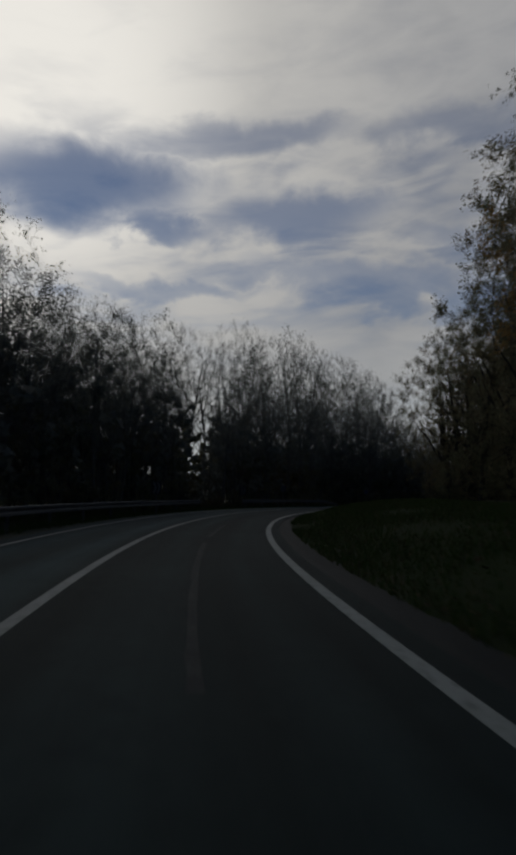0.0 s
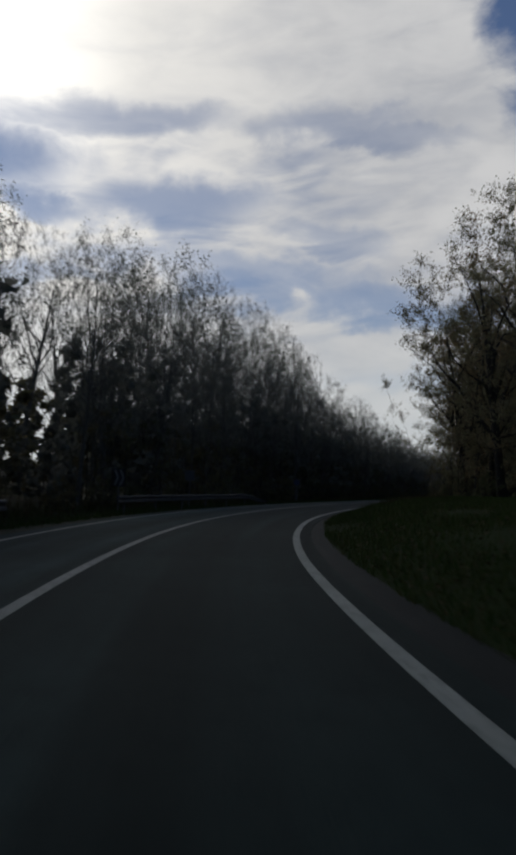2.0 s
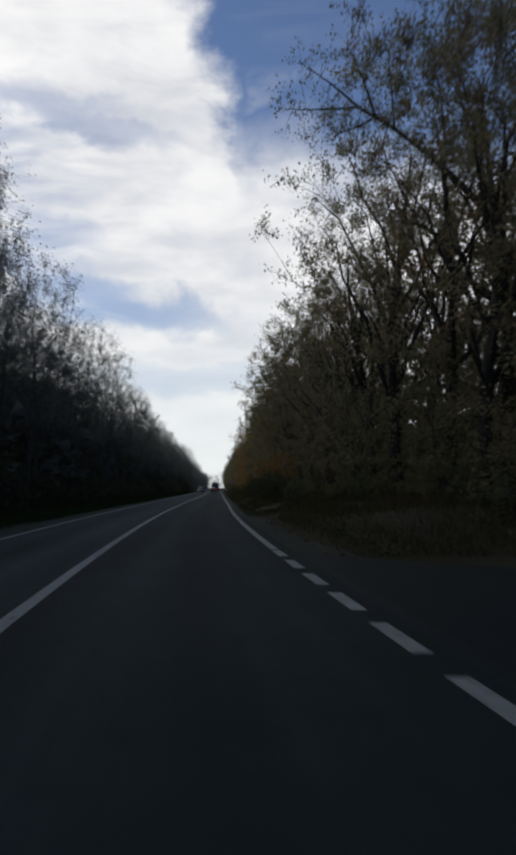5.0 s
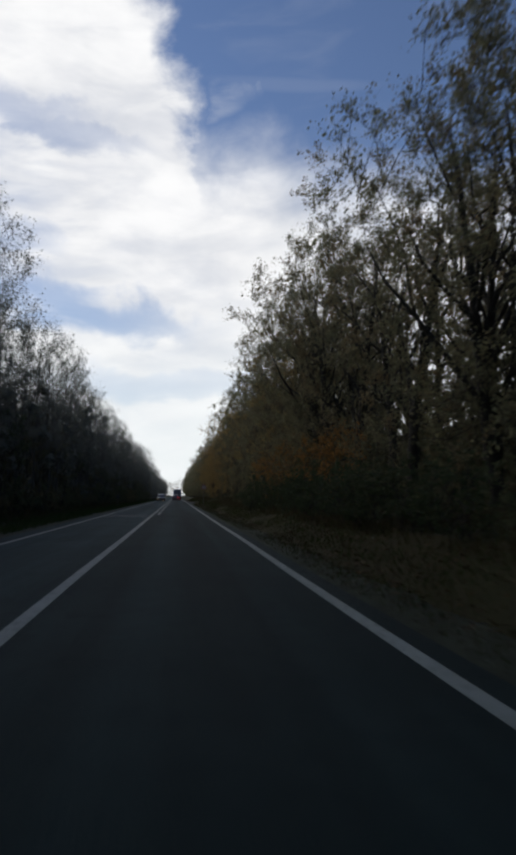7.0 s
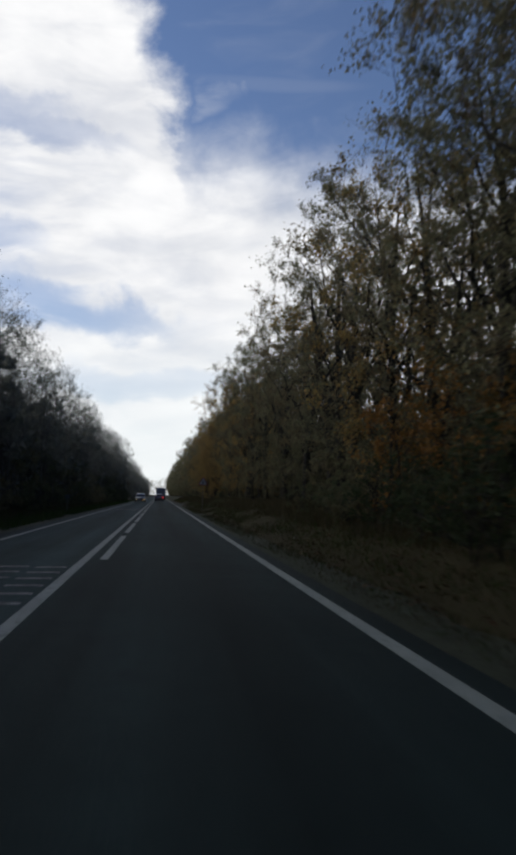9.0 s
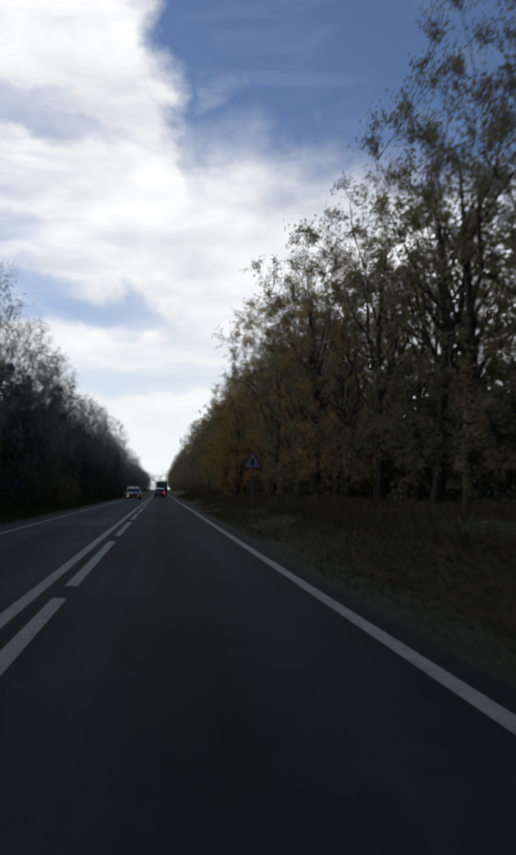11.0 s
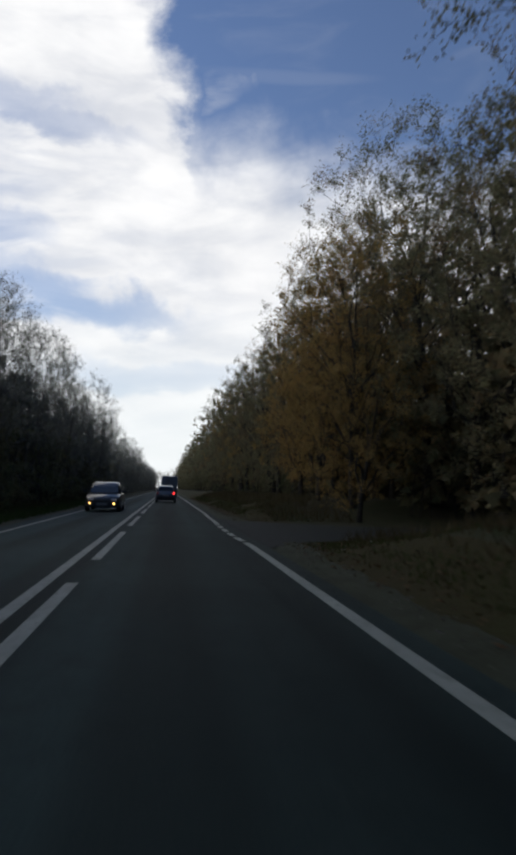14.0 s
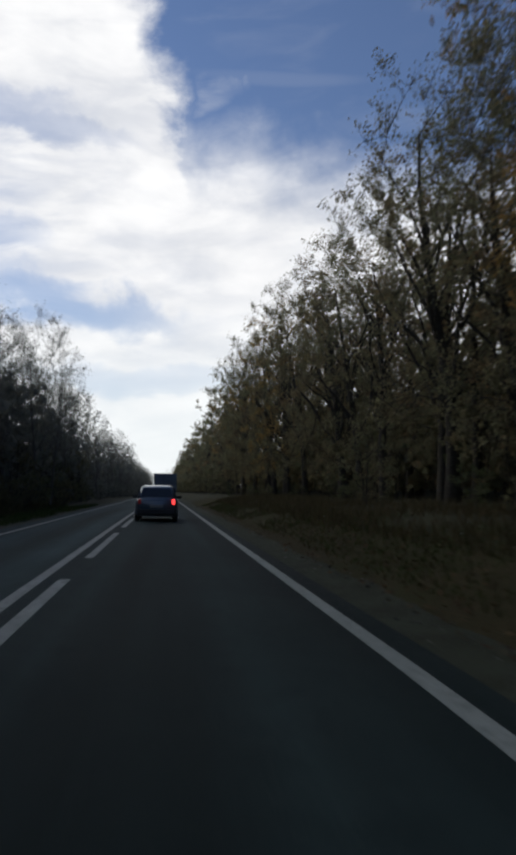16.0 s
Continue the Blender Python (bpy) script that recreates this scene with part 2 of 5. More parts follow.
PAINT = material("road_paint", (0.2670, 0.2921, 0.2638), 0.75, [(9.0, 8, 0.52, 0.66, (0.0801, 0.0848, 0.0822), 0.75), (0.7, 4, 0.4, 0.7, (0.1869, 0.2073, 0.1859), 0.8), (40.0, 3, 0.5, 0.7, (0.1425, 0.1507, 0.1426), 0.6)], 0.25, 90, spec=0.3)
OLD_PAINT = material("faded_road_paint", (0.20, 0.20, 0.2), 0.75, [(7.0, 8, 0.42, 0.6, (0.05, 0.05, 0.052), 0.95)], 0.25, 90)
GRAVEL = material("gravel", (0.0386, 0.0441, 0.0290), 0.95, [(1.5, 6, 0.4, 0.65, (0.0229, 0.0255, 0.0156), 0.9), (35, 3, 0.5, 0.75, (0.0582, 0.0697, 0.0485), 0.8)], 0.9, 45, spec=0.12)
SOIL = material("soil", (0.0307, 0.0303, 0.0191), 0.97, [(0.25, 5, 0.42, 0.62, (0.0235, 0.0343, 0.0130), 0.85), (4.0, 6, 0.45, 0.7, (0.0470, 0.0413, 0.0242), 0.8), (30, 3, 0.5, 0.75, (0.0162, 0.0142, 0.0090), 0.8)], 0.9, 25, spec=0.1)
GRASS = material("grass", (0.0405, 0.0667, 0.0198), 0.9, island=[(0.0243, 0.0534, 0.0121), (0.0384, 0.0690, 0.0176), (0.0546, 0.0712, 0.0243), (0.0708, 0.0712, 0.0330)], leafy=0.3, spec=0.08)
DRY_GRASS = material("dry_grass", (0.0944, 0.0724, 0.0349), 0.9, island=[(0.0420, 0.0416, 0.0194), (0.0640, 0.0558, 0.0292), (0.0880, 0.0736, 0.0400), (0.0560, 0.0416, 0.0227)], leafy=0.3, spec=0.12)
LITTER = material("leaf_litter", (0.0640, 0.0400, 0.0200), 0.9, island=[(0.0360, 0.0208, 0.0112), (0.0680, 0.0384, 0.0176), (0.0960, 0.0600, 0.0288)], spec=0.15)
TURF = material("turf", (0.0146, 0.0272, 0.0073), 0.97, [(0.3, 5, 0.42, 0.62, (0.0190, 0.0303, 0.0094), 0.8), (1.3, 6, 0.5, 0.68, (0.0228, 0.0234, 0.0120), 0.75), (14, 4, 0.45, 0.7, (0.0076, 0.0152, 0.0040), 0.8), (60, 3, 0.5, 0.75, (0.0266, 0.0393, 0.0146), 0.6)], 1.0, 30, spec=0.05)
DRY_TURF = material("dry_turf", (0.0353, 0.0316, 0.0149), 0.97, [(0.3, 5, 0.42, 0.62, (0.0305, 0.0348, 0.0127), 0.7), (1.6, 6, 0.5, 0.68, (0.0466, 0.0348, 0.0184), 0.8), (14, 4, 0.45, 0.7, (0.0177, 0.0158, 0.0078), 0.8), (60, 3, 0.5, 0.75, (0.0603, 0.0506, 0.0269), 0.6)], 1.0, 30, spec=0.06)
BARK = material("bark", (0.0376, 0.0340, 0.0280), 0.95, [(6, 6, 0.4, 0.7, (0.0602, 0.0580, 0.0500), 0.8), (25, 4, 0.5, 0.75, (0.0141, 0.0130, 0.0110), 0.8)], 0.8, 18, spec=0.12)
PALE_BARK = material("pale_bark", (0.1175, 0.1106, 0.0998), 0.92, [(5, 6, 0.42, 0.7, (0.0691, 0.0719, 0.0541), 0.8), (22, 4, 0.5, 0.75, (0.0484, 0.0415, 0.0371), 0.7)], 0.7, 18, spec=0.15)
OAK_LEAF = material("oak_leaf", (0.1164, 0.1311, 0.0824), 0.85, island=[(0.1382, 0.1471, 0.0862), (0.1548, 0.1576, 0.0924), (0.1769, 0.1681, 0.0967), (0.1806, 0.1534, 0.0904), (0.1474, 0.1177, 0.0757)], random_obj=0.45, leafy=0.5, spec=0.1, spots=[(0.42, 2, 0.54, 0.64, (0.1913, 0.1257, 0.0647), 0.72)])
ORANGE_LEAF = material("orange_leaf", (0.1900, 0.1050, 0.0330), 0.8, island=[(0.1111, 0.0924, 0.0341), (0.2099, 0.1197, 0.0341), (0.2964, 0.1575, 0.0462), (0.1976, 0.0872, 0.0319)], random_obj=0.3, leafy=0.4, spec=0.15)
GOLD_LEAF = material("gold_leaf", (0.2167, 0.1529, 0.0541), 0.8, island=[(0.1980, 0.1656, 0.0677), (0.2640, 0.1886, 0.0721), (0.3102, 0.1911, 0.0699), (0.2508, 0.1427, 0.0612)], random_obj=0.4, leafy=0.5, spec=0.12)
GREY_LEAF = material("grey_leaf", (0.1625, 0.1625, 0.1435), 0.85, island=[(0.1137, 0.1268, 0.1040), (0.1625, 0.1690, 0.1435), (0.2113, 0.2015, 0.1723)], random_obj=0.4, leafy=0.5, spec=0.12)
BRUSH_LEAF = material("brush_leaf", (0.0832, 0.0958, 0.0570), 0.85, island=[(0.0711, 0.1014, 0.0513), (0.1109, 0.1240, 0.0684), (0.1478, 0.1319, 0.0741), (0.1016, 0.0845, 0.0513)], random_obj=0.5, leafy=0.45, spec=0.1)
DARK_LEAF = material("dark_leaf", (0.055, 0.072, 0.036), 0.85, island=[(0.042, 0.058, 0.028), (0.060, 0.080, 0.040), (0.088, 0.084, 0.046)], random_obj=0.4, leafy=0.35, spec=0.1)
STEEL = material("galvanised_steel", (0.0850, 0.0875, 0.0900), 0.7, [(2.0, 5, 0.45, 0.7, (0.0500, 0.0500, 0.0490), 0.8)], 0.1, 30, metallic=0.2)
POST = material("post_paint", (0.11, 0.11, 0.11), 0.65, [(6, 4, 0.5, 0.7, (0.10, 0.095, 0.085), 0.7)])


# ---------------------------------------------------------------- the road's line
KNOT_S = np.array([-30, -10, 0, 12, 24, 36, 48, 60, 72, 84, 96, 108, 120, 140])
KNOT_TURN = np.array([45.42, 41.71, 38.22, 35.13, 30.33, 25.22, 18.83, 11.45, 6.06, 2.99, 1.59, 0.79, 0.02, -0.70])
S_STEP = 0.5
S_ALL = np.arange(-30, 1000, S_STEP)
turn = np.radians(np.interp(S_ALL, KNOT_S, KNOT_TURN))
turn[S_ALL > 130] = 0
turn = np.convolve(np.pad(turn, 10, mode="edge"), np.ones(21) / 21, "valid")
way2 = np.stack([-np.sin(turn), np.cos(turn)], -1)
LINE = np.zeros((len(S_ALL), 2))
LINE[1:] = np.cumsum((way2[1:] + way2[:-1]) / 2 * S_STEP, 0)
LINE[:, 0] -= LINE[-1, 0]
LINE[:, 1] -= LINE[np.searchsorted(S_ALL, 0), 1]
SIDE = np.stack([np.cos(turn), np.sin(turn)], -1)
Y_TO_S = 1000 - S_STEP - LINE[-1, 1]  # on the straight, s = y + this


def at(s, lat, z=0.0):
    x = np.interp(s, S_ALL, LINE[:, 0]) + np.interp(s, S_ALL, SIDE[:, 0]) * lat
    y = np.interp(s, S_ALL, LINE[:, 1]) + np.interp(s, S_ALL, SIDE[:, 1]) * lat
    return Vector((float(x), float(y), z))


def heading(s):
    return float(np.interp(s, S_ALL, turn))


SIDE_ROADS = ((81.4 + 4.6, 4.2), (229.8 + 6.0 + Y_TO_S, 4.6))  # middle of the mouth, half width


def verge_z(s, lat):
    """Height of the ground beside the road (arrays)."""
    r = np.interp(lat, [-60, -40, -24, -16, -9, -6.5, -5.2, -4.2, -3.3, -3.0, 3.6, 4.0, 4.75, 5.3, 6.0, 7.0, 8.0, 10.0, 16, 26, 40, 60],
                  [4.2, 3.0, 1.1, 0.3, 0.1, -0.15, -0.2, -0.03, -0.05, -0.08, -0.08, -0.06, 0.02, 0.2, 0.42, 0.64, 0.8, 0.98, 1.05, 1.6, 3.2, 4.6])
    for mid, half in SIDE_ROADS:
        k = np.maximum(np.clip((np.abs(s - mid) - half - 1.0) / 5.0, 0, 1), np.clip((lat - 14.0) / 6.0, 0, 1))
        r = np.where(lat > 3.0, r * k + (1 - k) * -0.05, r)
    return r


# ---------------------------------------------------------------- helpers for meshes
def mesh_object(name, verts, faces, mat, parent=None, smooth=False):
    me = bpy.data.meshes.new(name)
    me.from_pydata([tuple(v) for v in verts], [], [tuple(f) for f in faces])
    me.materials.append(mat)
    if smooth:
        me.polygons.foreach_set("use_smooth", [True] * len(me.polygons))
    me.update()
    ob = new(name, me)
    ob.parent = parent
    return ob


def part(name, bm, mat, parent, label="", smooth=False):
    me = bpy.data.meshes.new(name)
    bm.normal_update()
    bm.to_mesh(me)
    bm.free()
    me.materials.append(mat)
    if smooth:
        me.polygons.foreach_set("use_smooth", [True] * len(me.polygons))
    ob = new(name, me)
    ob.parent = parent
    if label:
        ob["label"] = label
    return ob


def box(bm, x0, x1, y0, y1, z0, z1, bevel=0.0):
    made = bmesh.ops.create_cube(bm, size=1.0, matrix=Matrix.LocRotScale(((x0 + x1) / 2, (y0 + y1) / 2, (z0 + z1) / 2), None, (x1 - x0, y1 - y0, z1 - z0)))
    if bevel:
        es = {e for v in made["verts"] for e in v.link_edges}
        bmesh.ops.bevel(bm, geom=list(es), offset=bevel, segments=2, affect="EDGES", profile=0.6)
    return bm


def rod(bm, a, b, r0, r1=None, sides=10):
    a, b = Vector(a), Vector(b)
    d = b - a
    rot = d.to_track_quat("Z", "Y").to_matrix().to_4x4()
    bmesh.ops.create_cone(bm, cap_ends=True, segments=sides, radius1=r0, radius2=r0 if r1 is None else r1, depth=d.length,
                          matrix=Matrix.Translation((a + b) / 2) @ rot)
    return bm


def empty(name, m, **tags):
    ob = new(name)
    ob.empty_display_size = 0.3
    ob.matrix_world = m
    return tagged(ob, **tags)


def widening(s):
    """How far the right edge of the road moves out along the straight."""
    return float(np.interp(s, [44, 54, 78, 104, 130, 138 + Y_TO_S, 147 + Y_TO_S, 170 + Y_TO_S, 195 + Y_TO_S, 205 + Y_TO_S, 216 + Y_TO_S, 229 + Y_TO_S, 232 + Y_TO_S, 236 + Y_TO_S, 241 + Y_TO_S, 245 + Y_TO_S, 249 + Y_TO_S, 1000],
                           [0.0, 0.085, 0.085, 0.04, 0.075, 0.03, 0.03, 0.05, 0.055, 0.085, 0.055, 0.085, -0.02, -0.05, 0.03, 0.03, 0.105, 0.105]))


def ribbon(name, s0, s1, lats, zs, mat, step=1.0, wobble=0.0, thick=0.0):
    """A strip along the road through the given offsets and heights; a lip hangs from both edges when thick."""
    n = max(2, int(math.ceil((s1 - s0) / step)) + 1)
    ss = np.linspace(s0, s1, n)
    lats, zs = list(lats), list(zs)
    if thick:
        lats, zs = [lats[0]] + lats + [lats[-1]], [zs[0] - thick] + zs + [zs[-1] - thick]
    rng = np.random.default_rng(int(abs(s0 * 7 + lats[0] * 13)) + 5)
    vs, fs = [], []
    k = len(lats)
    for s in ss:
        w = rng.normal(0, wobble, k) if wobble else np.zeros(k)
        for j in range(k):
            vs.append(at(s, lats[j] + w[j] + (widening(s) if lats[j] > 2.5 else 0.0), zs[j]))
    for i in range(n - 1):
        for j in range(k - 1):
            a = i * k + j
            fs.append((a, a + 1, a + k + 1, a + k))
    ob = mesh_object(name, vs, fs, mat, smooth=False)
    uv = ob.data.uv_layers.new(name="along")
    flat = np.array([(lats[v % k], ss[v // k]) for f in fs for v in f], dtype=np.float32)
    uv.data.foreach_set("uv", flat.ravel())
    return ob


# ---------------------------------------------------------------- ground and road
def build_ground():
    fx = np.arange(-56, 92.1, 1.3)
    grow = 60.0 * 1.6 ** np.arange(1, 9)
    xs = np.concatenate([-56 - grow[::-1], fx, fx[-1] + grow])
    fy = np.arange(-60, 330, 2.0)
    ys = np.concatenate([-60 - grow[::-1], fy, 330 + np.arange(10, 200, 10), 530 + np.concatenate([grow, [4000]])])
    X, Y = np.meshgrid(xs, ys)
    p = np.stack([X.ravel(), Y.ravel()], -1)
    s, lat = p[:, 1] + Y_TO_S, p[:, 0].copy()
    near = np.where(p[:, 1] < 150)[0]
    cl = LINE[(S_ALL < 170)][::2]
    sd = SIDE[(S_ALL < 170)][::2]
    ca = S_ALL[(S_ALL < 170)][::2]
    for c in np.array_split(near, 40):
        d = ((p[c, None, :] - cl[None]) ** 2).sum(-1)
        i = d.argmin(1)
        s[c] = ca[i]
        lat[c] = ((p[c] - cl[i]) * sd[i]).sum(-1)
        far = np.sqrt(d.min(1)) > np.abs(lat[c]) + 1.0
        lat[c] = np.where(far, np.sign(lat[c]) * np.sqrt(d.min(1)), lat[c])
    z = verge_z(s, lat)
    rng = np.random.default_rng(3)
    z = z + np.where(np.abs(lat) > 9.0, rng.normal(0, 0.035, len(z)), np.where(np.abs(lat) > 3.0, -0.09, 0.0))
    nx, ny = len(xs), len(ys)
    vs = np.column_stack([p, z])
    idx = np.arange(nx * ny).reshape(ny, nx)
    fs = np.stack([idx[:-1, :-1], idx[:-1, 1:], idx[1:, 1:], idx[1:, :-1]], -1).reshape(-1, 4)
    ob = mesh_object("ground", vs.tolist(), fs.tolist(), SOIL, smooth=True)
    tagged(ob, "dark soil and short grass verge of a forest road", "ground", kind="structure")


build_ground()
road = ribbon("road", -30, 770, [-3.35, -1.6, 0.0, 1.7, 3.78], [-0.03, 0.0, 0.012, 0.0, -0.03], ASPHALT, 1.5, thick=0.12)
tagged(road, "dark worn asphalt of a two-lane country road", "road", kind="structure")
for s0, s1 in ((SIDE_ROADS[0][0] + 5.4, SIDE_ROADS[1][0] - 5.6), (SIDE_ROADS[1][0] + 5.4, 560)):
    tagged(ribbon("gravel_shoulder", s0, s1, [3.72, 4.05, 4.4, 4.75], [-0.06, -0.035, -0.015, 0.0], GRAVEL, 0.7, 0.05), "strip of grey gravel and dirt beside the asphalt", "shoulder", kind="structure")
tagged(ribbon("crumbled_edge", -30, SIDE_ROADS[0][0] - 5.4, [3.72, 3.95, 4.2, 4.45], [-0.06, -0.035, -0.03, -0.02], OLD_ASPHALT, 0.7, 0.04), "dark crumbled edge of the asphalt inside the curve", "shoulder", kind="structure")
tagged(ribbon("gravel_shoulder", -30, 560, [-4.0, -3.6, -3.3], [-0.06, -0.045, -0.055], GRAVEL, 0.7, 0.06), "narrow strip of dirt beside the asphalt", "shoulder", kind="structure")


def verge_strip(name, lats, s0, s1, mat, label):
    ss = np.arange(s0, s1, 1.0)
    S2, L2 = np.meshgrid(ss, lats, indexing="ij")
    rng = np.random.default_rng(21)
    z = verge_z(S2.ravel(), L2.ravel()) + 0.012 + rng.normal(0, 0.012, S2.size) - np.where(L2.ravel() < 4.2, 0.06, np.where(np.isclose(L2.ravel(), 4.3) & (S2.ravel() > 79.5), 0.06, 0.0))
    x = np.interp(S2.ravel(), S_ALL, LINE[:, 0]) + np.interp(S2.ravel(), S_ALL, SIDE[:, 0]) * L2.ravel()
    y = np.interp(S2.ravel(), S_ALL, LINE[:, 1]) + np.interp(S2.ravel(), S_ALL, SIDE[:, 1]) * L2.ravel()
    n, k = len(ss), len(lats)
    idx = np.arange(n * k).reshape(n, k)
    fs = np.stack([idx[:-1, :-1], idx[:-1, 1:], idx[1:, 1:], idx[1:, :-1]], -1).reshape(-1, 4)
    ob = mesh_object(name, np.stack([x, y, z], -1).tolist(), fs.tolist(), mat, smooth=True)
    tagged(ob, label, "verge", kind="structure")


verge_strip("verge", np.array([4.15, 4.3, 4.75, 5.1, 5.5, 6.0, 6.6, 7.2, 8.0, 9.0, 10.0, 11.5, 13.0]), -20, 79.5, TURF, "turf verge with short green grass inside the curve")
verge_strip("verge", np.array([4.3, 4.75, 5.1, 5.5, 6.0, 6.6]), 79.0, 330, DRY_TURF, "thin turf with fallen leaves beside the lane")
verge_strip("verge", np.array([6.55, 7.2, 8.0, 9.0, 10.0]), 79.0, 330, SOIL, "verge of soil, grass and fallen leaves beside the lane")
verge_strip("verge", np.array([-9.0, -8.0, -7.0, -6.2, -5.6, -5.0, -4.4, -3.8]), -20, 330, SOIL, "grassy verge with a shallow ditch beside the road")


def road_z(lat):
    return float(np.interp(lat, [-3.35, -1.6, 0, 1.7, 3.78], [-0.03, 0.0, 0.012, 0.0, -0.03])) + 0.004


def marking(s0, s1, lat, width, mat, label, name="lane_marking", group=""):
    a, b = lat - width / 2, lat + width / 2
    ob = ribbon(name, s0, s1, [a, b], [road_z(a), road_z(b)], mat, 1.0)
    return tagged(ob, label, "road marking", group, "structure")


RIGHT, LEFT, DASH = 3.395, -2.75, 0.34
solid = "worn white solid line painted on the asphalt"
marking(-30, 81.2, RIGHT, 0.175, PAINT, solid)
marking(93.2, 229.75 + Y_TO_S, RIGHT, 0.175, PAINT, solid)
marking(239.4 + Y_TO_S, 600, RIGHT, 0.175, PAINT, solid)
marking(-30, 600, 0.0, 0.155, PAINT, solid)
marking(-30, 600, LEFT, 0.14, PAINT, solid)
for k in range(6):
    marking(82.0 + 1.95 * k, 83.25 + 1.95 * k, RIGHT, 0.18, PAINT, "short white dash across a side road's mouth", "edge_dash", "edge dashes at the first side road")
for k in range(5):
    a = 230.25 + 1.93 * k + Y_TO_S
    marking(a, a + 1.3, RIGHT, 0.18, PAINT, "short white dash across a side road's mouth", "edge_dash", "edge dashes at the second side road")
TOPS = [155.3, 164.8, 173.7, 182.3, 191.9, 201.7, 211.3, 221.9, 232.4, 243.1, 254.1] + [264.8 + 10.7 * k for k in range(16)]
for y in TOPS:
    marking(y - 7.6 + Y_TO_S, y + Y_TO_S, DASH, 0.155, PAINT, "long white dash beside the solid centre line", "centre_dash", "centre dashes")
# worn rumble bars across the oncoming lane
for y0, n, pieces in ((142.2, 6, ((-0.66, -0.15), (-1.25, -0.78), (-2.5, -1.4))), (189.6, 6, ((-1.3, -0.15), (-2.55, -1.34)))):
    for k in range(n):
        for j, (lo, hi) in enumerate(pieces):
            s = y0 + 0.78 * k + Y_TO_S + (0.12 * (j % 2) if len(pieces) > 2 else 0.0)
            bar = ribbon("rumble_bar", s, s + 0.16, [lo, lo + 0.03, hi - 0.03, hi], [road_z(lo), road_z(lo) + 0.006, road_z(hi) + 0.006, road_z(hi)], OLD_PAINT, 0.16)
            tagged(bar, "faded pale rumble bar across the oncoming lane", "road marking", "rumble bars", "structure")


def side_road(mid, half):
    """A dark asphalt mouth that flares to the main road and runs into the wood."""
    vs, fs = [], []
    rows = [(3.76, half + 2.9), (3.93, half + 2.8), (4.2, half + 2.2), (4.8, half + 1.4), (5.6, half + 0.6), (7.0, half - 0.4), (9.0, half - 1.4), (11.0, half - 2.0), (14.0, half - 2.3)]
    for lat, h in rows:
        for j in range(9):
            vs.append(at(mid + h * (j / 4 - 1) + (lat - 4) * 0.06, lat, -0.036 if lat < 3.9 else -0.02 + 0.012 * (1 - abs(j / 4 - 1))))
    for i in range(len(rows) - 1):
        for j in range(8):
            a = i * 9 + j
            fs.append((a, a + 1, a + 10, a + 9)[::-1])
    tagged(mesh_object("side_road", vs, fs, OLD_ASPHALT), "dark patched asphalt mouth of a side road", "road", kind="structure")


for mid, half in SIDE_ROADS:
    side_road(mid, half)

STREAK = material("pale_streak", (0.0340, 0.0380, 0.0385), 0.86, [(2.5, 7, 0.36, 0.58, (0.0160, 0.0215, 0.0230), 0.9), (14.0, 5, 0.5, 0.62, (0.0140, 0.0195, 0.0210), 0.9)], 0.5, 120, spec=0.25)
for s0, s1 in ((4.5, 17.5), (20.0, 27.5)):
    tagged(ribbon("road_streak", s0, s1, [1.62, 1.67, 1.73], [road_z(1.62), road_z(1.67), road_z(1.73)], STREAK, 0.5, 0.012), "pale streak in the asphalt lane", "road patch", kind="structure")


# ---------------------------------------------------------------- trees
def tube(V, F, pts, radii, sides):
    """Adds a tapering tube through the points."""
    base = len(V)
    n = len(pts)
    for i in range(n):
        d = (pts[min(i + 1, n - 1)] - pts[max(i - 1, 0)]).normalized()
        u = d.cross(Vector((0.31, 0.95, 0.11))).normalized()
        w = d.cross(u)
        for k in range(sides):
            a = 2 * math.pi * k / sides
            V.append(pts[i] + (u * math.cos(a) + w * math.sin(a)) * radii[i])
    for i in range(n - 1):
        for k in range(sides):
            a, b = base + i * sides + k, base + i * sides + (k + 1) % sides
            F.append((a, b, b + sides, a + sides))
    F.append(tuple(base + (n - 1) * sides + k for k in range(sides)))


def spike(V, F, a, b, r):
    """A thin twig that runs out to a point."""
    d = (b - a).normalized()
    u = d.cross(Vector((0.31, 0.95, 0.11))).normalized()
    w = d.cross(u)
    i = len(V)
    V += [a + u * r, a - u * r * 0.5 + w * r * 0.87, a - u * r * 0.5 - w * r * 0.87, b]
    F += [(i, i + 1, i + 3), (i + 1, i + 2, i + 3), (i + 2, i, i + 3)]


def leaf(V, F, c, size, rng):
    """One small leaf."""
    d = Vector(rng.normal(0, 1, 3)).normalized()
    e = d.cross(Vector(rng.normal(0, 1, 3))).normalized()
    f = d.cross(e) * (0.18 * size)
    i = len(V)
    V += [c - d * size * 0.5 - e * size * 0.25, c + d * size * 0.5 - e * size * 0.25 + f, c + e * size * 0.5]
    F.append((i, i + 1, i + 2))


def bend(a, b, lift, n):
    """Points of a branch that leaves a, rises first and ends in b."""
    c = a.lerp(b, 0.5) + Vector((0, 0, lift))
    return [a.lerp(c, k / n).lerp(c.lerp(b, k / n), k / n) for k in range(n + 1)]


